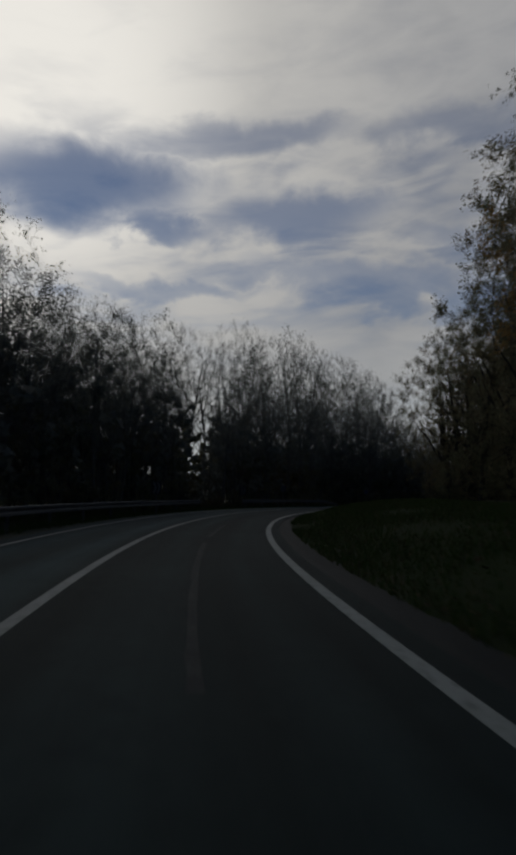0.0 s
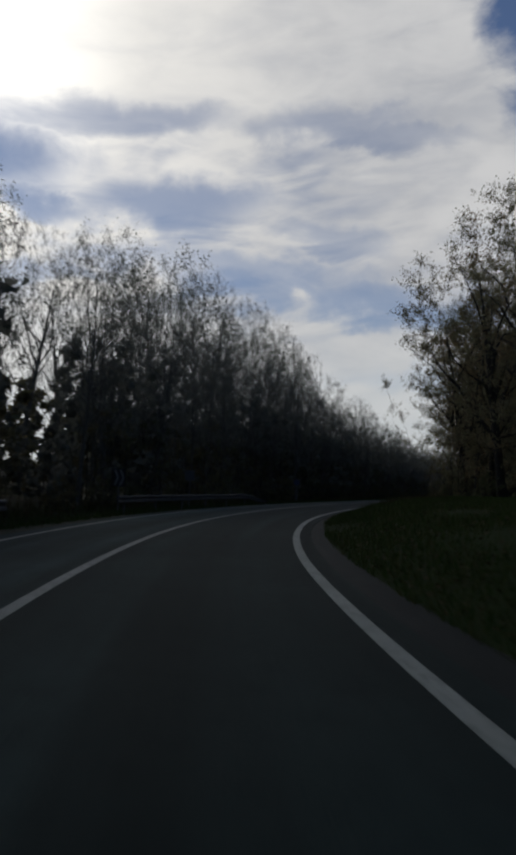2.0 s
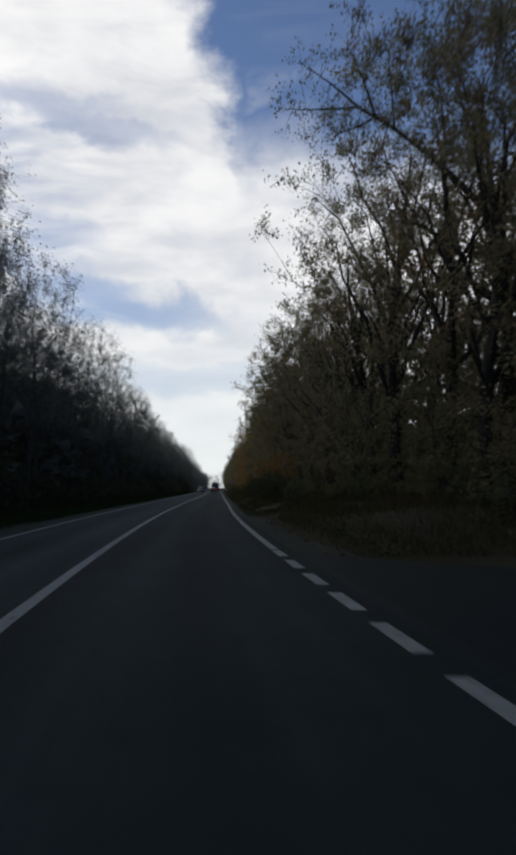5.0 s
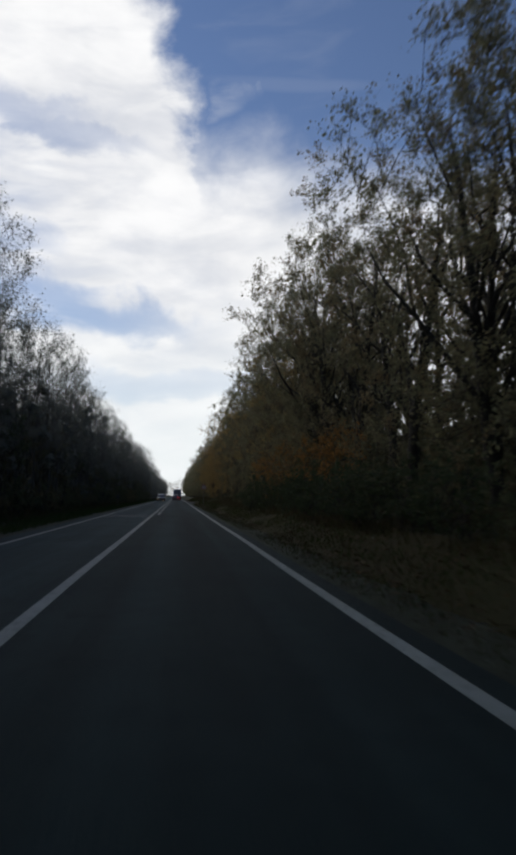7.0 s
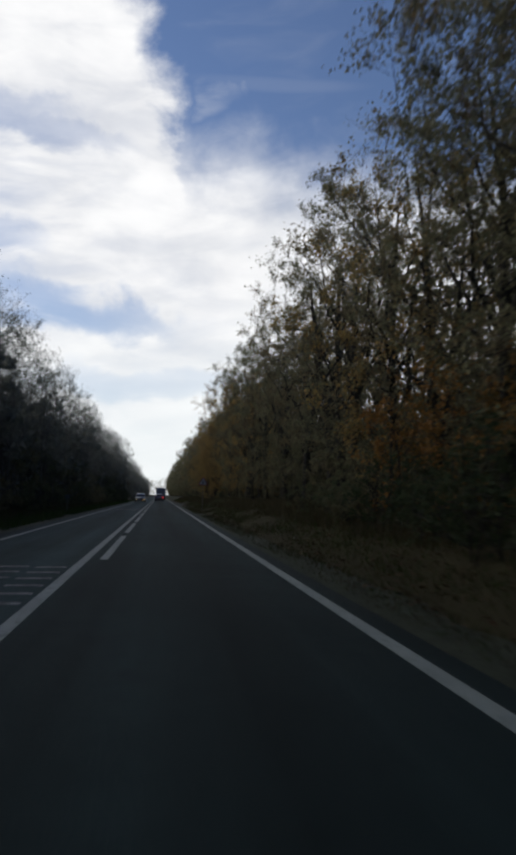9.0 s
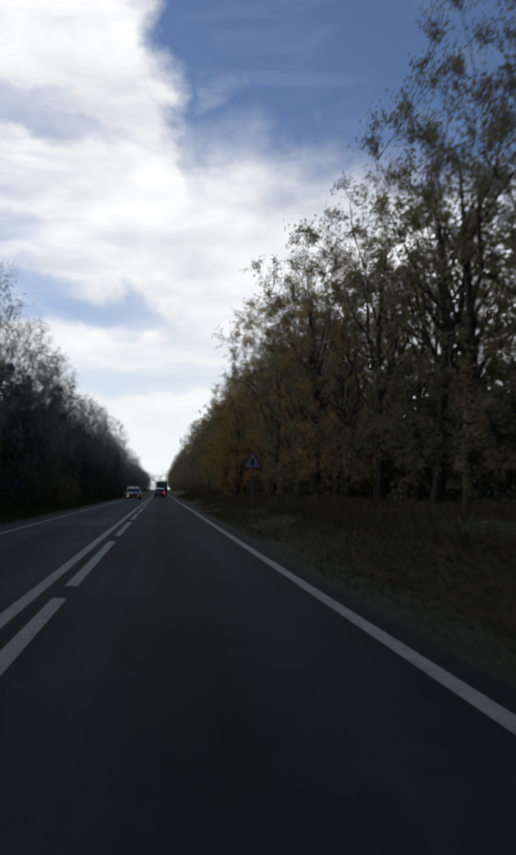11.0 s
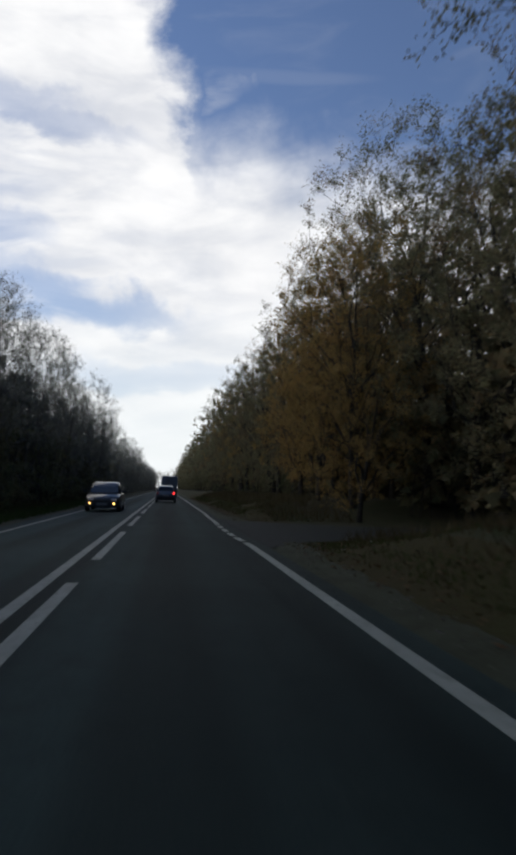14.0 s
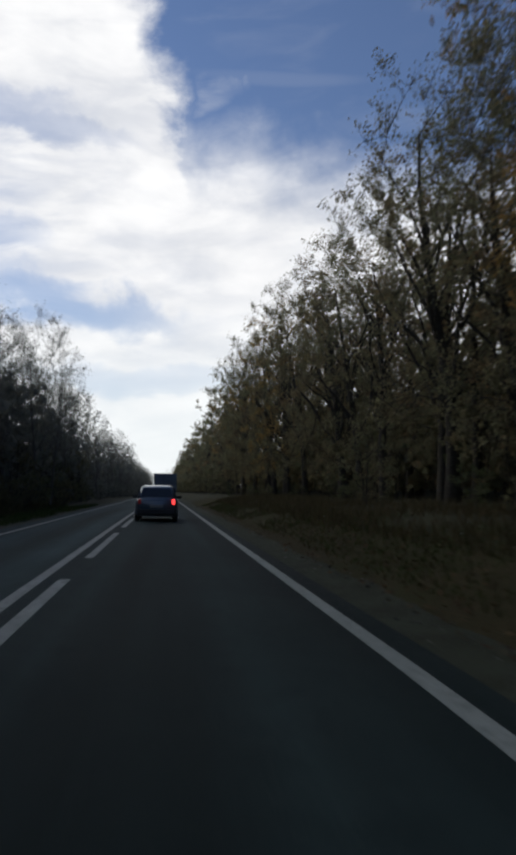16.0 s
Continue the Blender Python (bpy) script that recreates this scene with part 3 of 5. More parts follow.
def crown_tree(seed, height, trunk_r, base, width, fork, limbs, clumps, twigs, leaves, leaf_size, scatter, steep=0.9, peak=0.6, stems=1, rough=0.22, gap=0.0, fine=True):
    """A tree whose limbs reach for clumps of leaves spread through an uneven crown.
    base: where the crown begins, fork: where the trunk splits (both parts of the height); peak: height of the widest place in the crown."""
    rng = np.random.default_rng(seed)
    V, F, LV, LF = [], [], [], []
    lobes = rng.uniform(0, 6.28, 4)

    def reach(az, f):
        """Crown radius towards az at part f of the crown's height."""
        body = math.sqrt(max(0.0, 1 - ((f - peak) / (peak if f < peak else 1 - peak)) ** 2)) if f > peak else 0.55 + 0.45 * math.sin(math.pi / 2 * f / peak)
        return width * body * (1 + rough * (math.sin(2 * az + lobes[0] + 3 * f) + math.sin(3 * az + lobes[1] - 5 * f) + 0.7 * math.sin(5 * az + lobes[2] + 7 * f)) / 1.6)

    nodes, radii, spots = [], [], []
    for st in range(stems):
        foot = Vector((0, 0, -0.3)) if stems == 1 else Vector((rng.normal(0, 0.4), rng.normal(0, 0.4), -0.3))
        lean = Vector((rng.normal(0, 0.03), rng.normal(0, 0.03), 1)).normalized()
        top = height * (fork + (1 - fork) * 0.7) * (1 if st == 0 else rng.uniform(0.8, 0.97))
        pts = [foot]
        for i in range(7):
            lean = (lean + Vector((rng.normal(0, 0.045), rng.normal(0, 0.045), 0.05))).normalized()
            pts.append(pts[-1] + lean * (top / 7))
        r0 = trunk_r / (1 if stems == 1 else 1.3)
        rr = [r0 * (1.3 if i == 0 else 1.0) * (1 - 0.86 * (i / 7) ** 1.2) for i in range(8)]
        tube(V, F, pts, rr, 7 if fine else 5)
        for i in range(2, 8):
            for k in (0.0, 0.5):
                if i + k < 7.1:
                    p = pts[i].lerp(pts[min(7, i + 1)], k)
                    if p.z > height * base * 0.8:
                        nodes.append(p)
                        radii.append(rr[i])
        m = max(3, limbs // stems)
        for k in range(m):
            f = (k + rng.random()) / m
            az = k * 2.4 + rng.normal(0, 0.3) + st
            z0 = height * (fork * (0.55 + 0.45 * f) + (1 - fork) * 0.35 * f)
            i = min(6, int(z0 / top * 7))
            q = pts[i].lerp(pts[i + 1], min(1.0, z0 / top * 7 - i))
            fc = min(0.97, max(0.12, (z0 / height - base) / (1 - base) + rng.uniform(0.15, 0.4)))
            r = reach(az, fc) * rng.uniform(0.42, 0.7)
            end = Vector((q.x * 0.6 + math.cos(az) * r, q.y * 0.6 + math.sin(az) * r, height * (base + (1 - base) * fc)))
            arc = bend(q, end, -0.1 * (end - q).length if steep > 1 else 0.12 * (end - q).length, 4)
            arc = [arc[0]] + [p + Vector(rng.normal(0, 0.16, 3)) for p in arc[1:]]
            ra = max(0.02, rr[i] * 0.5)
            tube(V, F, arc, [ra * (1 - 0.8 * j / 4) for j in range(5)], 5 if fine else 3)
            if fine and height > 6:
                spots += [arc[4] + Vector(rng.normal(0, 0.15, 3)), arc[3] + Vector(rng.normal(0, 0.5, 3))]
            for j in (1, 2, 3, 4):
                nodes.append(arc[j])
                radii.append(ra * (1 - 0.8 * j / 4))
    tries = 0
    near = (width * width * height * (1 - base) * 2.2 / clumps) ** (1 / 3) * 0.62
    while len(spots) < clumps and tries < clumps * 30:
        tries += 1
        f, az = rng.random() ** 0.85, rng.uniform(0, 6.28)
        r = reach(az, f) * (1 - (1 - gap) * (1 - rng.random() ** 0.42))
        p = Vector((math.cos(az) * r, math.sin(az) * r, height * (base + (1 - base) * f)))
        if all((p - o).length_squared > near * near for o in spots):
            spots.append(p)
    spots.sort(key=lambda p: p.x * p.x + p.y * p.y + 0.4 * (p.z - height * fork) ** 2)
    for p in spots:
        arr = np.array([tuple(n) for n in nodes])
        d = np.array(p) - arr
        flat = np.hypot(d[:, 0], d[:, 1])
        cost = np.linalg.norm(d, axis=1) + 1.6 * np.maximum(0, steep * flat - d[:, 2])
        i = int(cost.argmin())
        q, rq = nodes[i], radii[i]
        ln = (p - q).length
        arc = bend(q, p, (0.1 if steep < 1 else -0.06) * ln, 3)
        rb = min(max(0.014, rq * 0.6), 0.05)
        tube(V, F, arc, [rb, rb * 0.8, rb * 0.55, 0.006], 3)
        nodes += [arc[1], arc[2]]
        radii += [rb * 0.8, rb * 0.55]
        out = (p - q).normalized()
        size = rng.uniform(0.7, 1.25)
        full = rng.uniform(0.45, 1.4)
        for k in range(twigs):
            a = arc[2].lerp(arc[3], rng.random())
            w = (out * 0.5 + Vector(rng.normal(0, 0.62, 3)) + Vector((0, 0, 0.55 * steep))).normalized()
            e = a + w * scatter * size * rng.uniform(0.9, 1.9)
            spike(V, F, a, e, 0.008 if fine else 0.014)
            for _ in range(rng.poisson(leaves * full / twigs)):
                c = a.lerp(e, rng.uniform(0.25, 1.08)) + Vector(rng.normal(0, scatter * 0.2, 3))
                leaf(LV, LF, c, leaf_size * rng.uniform(0.65, 1.3), rng)
    return V, F, LV, LF


def make_tree(name, label, bark, leafmat, meshes, category="tree"):
    V, F, LV, LF = meshes
    e = empty(name, Matrix.Translation((0, 0, -80)), label=label, category=category)
    mesh_object("trunk", V, F, bark, e, smooth=True)
    if LV:
        mesh_object("crown", LV, LF, leafmat, e)
    return e


def put(proto, s, lat, rng, scale=1.0, group="", sink=0.05):
    z = float(verge_z(np.array([s]), np.array([lat]))[0]) - sink
    m = Matrix.Translation(at(s, lat, z)) @ Matrix.Rotation(rng.uniform(0, 6.28), 4, "Z") @ Matrix.Scale(scale, 4)
    ob = copy_thing(proto, m)
    if group:
        ob["group"] = group
    return ob


OAK = "autumn oak with sparse brown leaves at the wood's edge"
GOLD = "oak with yellow and orange autumn leaves"
BARE = "tall slender tree with bare upright branches and few leaves"
oaks = [make_tree("oak_tree", OAK, BARK, OAK_LEAF, crown_tree(11 + i, h, 0.24, 0.08, w, 0.34, 11, 104, 8, 145, 0.094, 0.5, 0.75, 0.58, gap=0.25))
        for i, (h, w) in enumerate(((15.6, 4.7), (16.8, 4.4), (14.6, 4.8), (16.2, 4.2)))]
big_oaks = [make_tree("oak_tree", "very large oak whose brown crown overhangs the verge", BARK, OAK_LEAF, crown_tree(41, 23.0, 0.36, 0.3, 6.2, 0.34, 13, 170, 9, 120, 0.11, 0.62, 0.7, 0.55, gap=0.3))]
inner_oaks = [make_tree("oak_tree", OAK, BARK, OAK_LEAF, crown_tree(21 + i, h, 0.22, 0.14, 4.6, 0.38, 9, 58, 5, 56, 0.17, 0.62, 0.8, 0.55, gap=0.2)) for i, h in enumerate((16.0, 17.2))]
golds = [make_tree("oak_tree", GOLD, BARK, GOLD_LEAF, crown_tree(31 + i, h, 0.18, 0.08, w, 0.3, 10, 100, 8, 145, 0.096, 0.48, 0.65, 0.55, gap=0.25)) for i, (h, w) in enumerate(((10.2, 4.0), (13.4, 4.3), (15.6, 4.5)))]
bares = [make_tree("bare_tree", BARE, PALE_BARK, GREY_LEAF, crown_tree(51 + i, h, 0.14, 0.3, w, 0.42, 9, 80, 8, 66, 0.095, 0.64, 1.1, 0.58, stems=s, rough=0.16, gap=0.1))
         for i, (h, w, s) in enumerate(((16.0, 2.9, 1), (15.0, 3.1, 2), (16.6, 2.8, 1), (15.6, 3.2, 3)))]
inner_bares = [make_tree("bare_tree", BARE, PALE_BARK, GREY_LEAF, crown_tree(61 + i, h, 0.14, 0.26, 3.0, 0.42, 8, 54, 6, 46, 0.13, 0.7, 1.05, 0.58, stems=s, rough=0.16))
               for i, (h, s) in enumerate(((16.0, 1), (15.2, 2)))]
tall_trees = [make_tree("tall_tree", "very tall tree with a fan of bare branches above the wood", PALE_BARK, GREY_LEAF, crown_tree(81 + i, 27.5, 0.32, 0.36, 5.4, 0.45, 14, 200, 12, 9, 0.13, 0.8, 1.5, 0.66, rough=0.14, gap=0.1)) for i in range(2)]
saplings = [make_tree("sapling", "young tree with thin stems and brown leaves", BARK, m, crown_tree(71 + i, h, 0.05, 0.06, 1.35, 0.4, 4, 20, 4, 48, 0.12, 0.36, 0.8, 0.5, stems=2))
            for i, (h, m) in enumerate(((4.4, ORANGE_LEAF), (3.8, OAK_LEAF), (5.2, BRUSH_LEAF)))]
shrubs = [make_tree("shrub", "dense low roadside shrub with brown and green leaves", BARK, m, crown_tree(91 + i, h, 0.03, 0.02, 1.1, 0.3, 3, 16, 3, 52, 0.115, 0.32, 0.9, 0.4, stems=3), "shrub")
          for i, (h, m) in enumerate(((2.0, BRUSH_LEAF), (1.5, BRUSH_LEAF), (2.6, OAK_LEAF)))]
dark_shrubs = [make_tree("shrub", "dark green shrub spreading from the wood over the verge", BARK, DARK_LEAF, crown_tree(101 + i, h, 0.03, 0.02, 1.25, 0.3, 3, 20, 3, 52, 0.115, 0.34, 0.9, 0.4, stems=3), "shrub")
               for i, h in enumerate((2.3, 1.8))]
PROTOS = dark_shrubs + oaks + big_oaks + inner_oaks + golds + bares + inner_bares + tall_trees + saplings + shrubs
# coarser ones for the wood behind and far down the road
light_oaks = [crown_tree(111 + i, h, 0.2, 0.08, 4.5, 0.36, 5, 34, 2, 22, 0.4, 0.85, 0.8, 0.52, fine=False) for i, h in enumerate((15.6, 17.0))]
light_bares = [crown_tree(131 + i, h, 0.16, 0.22, 3.0, 0.42, 4, 28, 4, 16, 0.3, 0.85, 1.05, 0.58, stems=2, fine=False) for i, h in enumerate((15.4, 16.8))]
light_brush = [crown_tree(151 + i, h, 0.05, 0.02, 2.3, 0.3, 3, 12, 1, 17, 0.55, 0.75, 0.8, 0.35, stems=3, fine=False) for i, h in enumerate((5.0, 6.5))]
tall_brush = [crown_tree(161 + i, h, 0.06, 0.02, 2.3, 0.35, 3, 20, 1, 17, 0.54, 0.75, 0.9, 0.4, stems=3, fine=False) for i, h in enumerate((7.0, 8.5))]
deep_brush = [crown_tree(171 + i, h, 0.06, 0.0, 2.8, 0.35, 2, 10, 1, 9, 1.3, 0.8, 0.9, 0.4, stems=2, fine=False) for i, h in enumerate((5.5, 7.0))]


def clear_of_side_roads(s, lat, margin=1.5):
    return lat > 14.5 or all(abs(s - mid - (lat - 4) * 0.06) > (half + margin if lat < 9.2 else half + 1.8) for mid, half in SIDE_ROADS)


def oak_edge(s):
    """Where the oaks begin: the verge is wide inside the curve."""
    return float(np.interp(s, [0, 25, 40, 52, 62, 72, 82], [14.4, 16.0, 18.8, 17.6, 14.4, 11.6, 10.8]))


def low_edge(s):
    """Lower trees where the wood comes out of the curve."""
    return float(np.interp(s, [20, 34, 50, 62, 92, 104], [1.0, 1.08, 1.05, 0.95, 0.9, 1.0]))


def in_clearing(s, lat):
    """A gap in the growth outside the curve, with low brush only."""
    return lat < -7 and abs(s - np.interp(-lat, [8, 12, 18, 24, 30], [57.8, 65.5, 75.4, 84.3, 92.8])) < 4.4


def put_clear(proto, s, lat, rng, scale, group):
    if not in_clearing(s, lat):
        put(proto, s, lat, rng, scale, group)


def overhanging_limb(tree):
    """A long limb that reaches out of an oak's crown towards the road, with a few forks and small sprays of leaves."""
    rng = np.random.default_rng(23)
    foot = tree.matrix_basis.translation
    V, F, LV, LF = [], [], [], []
    root = Vector((foot.x, foot.y, 10.2))
    bough = bend(root, Vector((7.9, 97.3, 16.3)), 0.9, 7)
    tube(V, F, bough, [0.12 - 0.008 * k for k in range(8)], 6)
    forks = ((7, (5.5, 96.5, 17.5), 0.2), (7, (4.7, 96.6, 15.7), -0.1), (6, (7.4, 97.0, 18.7), 0.3), (5, (9.2, 97.6, 18.5), 0.4), (6, (6.9, 96.2, 14.6), -0.1))
    for k, tip, lift in forks:
        way = bend(bough[k], Vector(tip), lift, 6)
        tube(V, F, way, [0.05 - 0.006 * j for j in range(7)], 5)
        for j in range(2, 7):
            for _ in range(5):
                c = way[j] + Vector(rng.normal(0, 0.42, 3)) + Vector((0, 0, 0.12))
                spike(V, F, way[j], c, 0.012)
                for _ in range(13):
                    leaf(LV, LF, c + Vector(rng.normal(0, 0.16, 3)), 0.1 * rng.uniform(0.7, 1.3), rng)
    back = tree.matrix_basis.inverted()
    limb = mesh_object("limb", [back @ v for v in V], F, BARK, tree, smooth=True)
    mesh_object("leaves", [back @ v for v in LV], LF, OAK_LEAF, limb)


def plant():
    rng = np.random.default_rng(7)
    s = 2.0
    while s < 338:  # wood's edge beside the lane: oaks
        lat = oak_edge(s) + rng.normal(0, 0.4) + float(np.interp(s - Y_TO_S, [212, 218, 300, 320], [0.0, 1.2, 1.2, 0.0]))
        if clear_of_side_roads(s, lat):
            y = s - Y_TO_S
            gold = rng.random() < (0.05 if y < 190 else 0.15) or 238 < y < 256
            put((golds if gold else oaks)[rng.integers(0 if y < 190 else 1, 3) if gold else rng.integers(0, 4)], s, lat - (0.8 if gold else 0), rng, low_edge(s) * float(np.interp(y, [128, 134, 156, 162, 180, 188, 200, 211, 224, 240, 256, 268], [1.0, 1.03, 1.03, 1.0, 0.98, 0.88, 0.93, 0.97, 0.99, 0.99, 0.95, 0.97])) * rng.uniform(0.9, 1.12), "oaks along the road")
        s += rng.uniform(3.4, 4.8)
    s = 0.0
    while s < 330:
        lat = oak_edge(s) + 3.9 + rng.normal(0, 0.7)
        if clear_of_side_roads(s, lat):
            put(inner_oaks[rng.integers(0, 2)], s, lat, rng, rng.uniform(0.9, 1.12), "oaks along the road")
        s += rng.uniform(3.8, 5.6)
    for lat0, step in ((-8.6, 3.3), (-12.0, 3.6)):  # the other side: slender bare trees
        s = 26.0
        while s < 335:
            tall = float(np.interp(s, [0, 28, 40, 45, 56, 64, 75, 84, 96, 112, 130, 150, 200], [0.82, 0.84, 0.84, 0.82, 0.78, 0.8, 0.84, 0.87, 0.88, 0.91, 0.91, 0.88, 0.81]))
            tall *= 1.1 if lat0 < -10 and s < 52 else 1.0
            put_clear(bares[rng.integers(0, 4)] if lat0 > -10 else inner_bares[rng.integers(0, 2)], s, lat0 + rng.normal(0, 0.6), rng, tall * rng.uniform(0.87, 1.08), "bare trees along the road")
            s += rng.uniform(0.75, 1.3) * step
    for s in np.arange(24.0, 62.0, 2.8):  # thick growth outside the curve
        for lat in (-10.4, -14.2):
            put_clear(inner_bares[rng.integers(0, 2)], s + rng.uniform(-1, 1), lat + rng.normal(0, 0.5), rng, rng.uniform(0.72, 0.86), "bare trees along the road")
    for s, lat, k in ( (84.0, 15.2, 1.0), (88.5, 15.4, 1.1), (122.5 + Y_TO_S, 11.0, 1.06), (141.5 + Y_TO_S, 10.3, 1.06), (145.0 + Y_TO_S, 10.2, 1.18), (149.0 + Y_TO_S, 10.9, 1.17), (40.0, 20.5, 1.4), (45.0, 20.8, 1.45), (50.5, 20.5, 1.4), (56.0, 19.0, 1.3)):  # by the first side road
        put(oaks[rng.integers(0, 4)], s, lat, rng, k, "oaks along the road")
    overhanging_limb(put(oaks[1], 100.6, 11.8, rng, 1.12, "oaks along the road"))
    for s, lat, k in ((97.0, 14.8, 0.97), (102.5, 15.4, 0.92), (258.5 + Y_TO_S, 17.4, 1.17)):
        put(big_oaks[0], s, lat, rng, k, "oaks along the road")
    for y, lat, k in ((244.5, 10.2, 0.92), (250.8, 10.8, 0.96)):  # gold crowns that hang low over the verge
        put(golds[2], y + Y_TO_S, lat, rng, k, "oaks along the road")
    for y, lat, k in ((241.8, 9.7, 0.7), (246.6, 9.0, 0.78), (252.4, 9.3, 0.72)):
        put(golds[0], y + Y_TO_S, lat, rng, k, "oaks along the road")
    for s in np.arange(226.0, 262.0, 3.2) + Y_TO_S:  # oaks behind the second side road
        lat = 14.8 + rng.normal(0, 0.4)
        put(oaks[rng.integers(0, 4)], s, lat, rng, rng.uniform(1.0, 1.15), "oaks along the road")
    for s in np.arange(60.0, 172.0, 3.4):  # taller trees set back
        put_clear(inner_bares[rng.integers(0, 2)], s + rng.uniform(-1.5, 1.5), -17.5 + rng.normal(0, 1.0), rng, float(np.interp(s, [60, 78, 95, 125, 145, 172], [1.1, 1.34, 1.5, 1.48, 1.12, 0.9])) * rng.uniform(0.88, 1.06), "bare trees along the road")
    for x, y, tall in ((-22.2, 83.9, 0.94), (-23.5, 73.3, 0.83), (-25.0, 79.5, 0.78), (-21.0, 91.0, 0.9), (-18.5, 97.0, 0.92), (-21.0, 102.0, 0.93), (-17.5, 106.0, 0.9), (-19.5, 112.0, 0.93), (-17.0, 118.0, 0.87), (-18.5, 125.0, 0.88), (-17.5, 132.0, 0.84)):
        ob = copy_thing(tall_trees[0 if tall > 0.86 else 1], Matrix.Translation((x, y, 0.25)) @ Matrix.Rotation(x * 3.1, 4, "Z") @ Matrix.Scale(tall, 4))
        ob["group"] = "tall trees above the wood"
    for y, lat, k in ((193.6, 5.9, 0.3), (194.6, 6.3, 0.36), (192.9, 6.6, 0.34), (191.2, 7.2, 0.3)):  # weeds by the warning sign
        put(shrubs[1], y + Y_TO_S, lat, rng, k, "shrubs at the wood's edge")
    s = 4.0
    while s < 335:  # shrubs and young trees under both edges
        y = s - Y_TO_S
        lat = oak_edge(s) - 1.9 + rng.normal(0, 0.4)
        if clear_of_side_roads(s, lat):
            if 130 < y < 154:
                put(saplings[0], s, lat - 0.5, rng, rng.uniform(0.8, 0.95), "young trees at the wood's edge")
                put(saplings[0], s + 1.6, lat, rng, rng.uniform(0.75, 0.9), "young trees at the wood's edge")
            elif rng.random() < (0.6 if y < 165 else 0.2):
                put(saplings[rng.integers(1, 3)], s, lat + 0.5, rng, rng.uniform(0.7, 1.1), "young trees at the wood's edge")
            if y < 165 or rng.random() < 0.45:
                put(shrubs[rng.integers(0, 3)], s + 1.1, lat + 0.7, rng, rng.uniform(0.6, 1.0) * (1.0 if y < 165 else 0.7), "shrubs at the wood's edge")
        for ds in (0.2, 1.9):
            lat = float(np.interp(y, [70, 95, 108, 150, 170, 215, 235], [9.0, 8.6, 6.9, 6.9, 8.0, 8.0, 7.6])) + rng.normal(0, 0.35)
            if 84 < s < 165 + Y_TO_S and clear_of_side_roads(s + ds, lat):
                dark = 114 < y < 150
                put((dark_shrubs if dark else shrubs)[rng.integers(0, 2)], s + ds, lat - (0.3 if dark else 0.0), rng, rng.uniform(0.6, 0.95) if dark else rng.uniform(0.35, 0.75), "shrubs at the wood's edge")
        lat = -7.6 + rng.normal(0, 0.4)
        put(shrubs[rng.integers(0, 2)], s, lat, rng, rng.uniform(0.8, 1.3), "shrubs at the wood's edge")
        if rng.random() < 0.8:
            put(saplings[2], s + 1.2, lat - 0.8, rng, rng.uniform(0.7, 1.15), "young trees at the wood's edge")
        s += rng.uniform(2.8, 4.0)


plant()
for proto in PROTOS:
    for o in list(proto.children_recursive) + [proto]:
        bpy.data.objects.remove(o)


def joined(name, label, spots, protos, bark, leafmat, seed):
    """Many trees in one mesh, for woods too deep or too far to count."""
    rng = np.random.default_rng(seed)
    vs, fs, mats, base = [], [], [], 0
    arrs = []
    for V, F, LV, LF in protos:
        a = np.array([tuple(v) for v in V + LV])
        arrs.append((a, F, [tuple(i + len(V) for i in f) for f in LF]))
    for s, lat, sc in spots:
        a, f1, f2 = arrs[rng.integers(0, len(arrs))]
        t = rng.uniform(0, 6.28)
        c, n = math.cos(t) * sc, math.sin(t) * sc
        o = at(s, lat, float(verge_z(np.array([s]), np.array([lat]))[0]))
        vs.append(np.stack([a[:, 0] * c - a[:, 1] * n + o.x, a[:, 0] * n + a[:, 1] * c + o.y, a[:, 2] * sc + o.z], -1))
        for f in f1:
            fs.append([i + base for i in f])
        for f in f2:
            fs.append([i + base for i in f])
        mats += [0] * len(f1) + [1] * len(f2)
        base += len(a)
    me = bpy.data.meshes.new(name)
    me.from_pydata(np.concatenate(vs).tolist(), [], fs)
    me.materials.append(bark)
    me.materials.append(leafmat)
    me.polygons.foreach_set("material_index", mats)
    me.update()
    tagged(new(name, me), label, "trees", kind="stuff")


rng0 = np.random.default_rng(17)


def spread_rows(offsets, s0, s1, step, lo, hi, edge=False):
    rows = []
    for off in offsets:
        for s in np.arange(s0, s1, step):
            s = s + rng0.uniform(-0.4, 0.4) * step
            lat = (oak_edge(s) if edge else 0) + off + rng0.uniform(-0.12, 0.12) * abs(off)
            rows.append((s, lat, rng0.uniform(lo, hi)))
    rows = [(s, lat, k * (0.5 if in_clearing(s, lat) else 1.0)) for s, lat, k in rows]
    return [r for r in rows if clear_of_side_roads(r[0], r[1])]


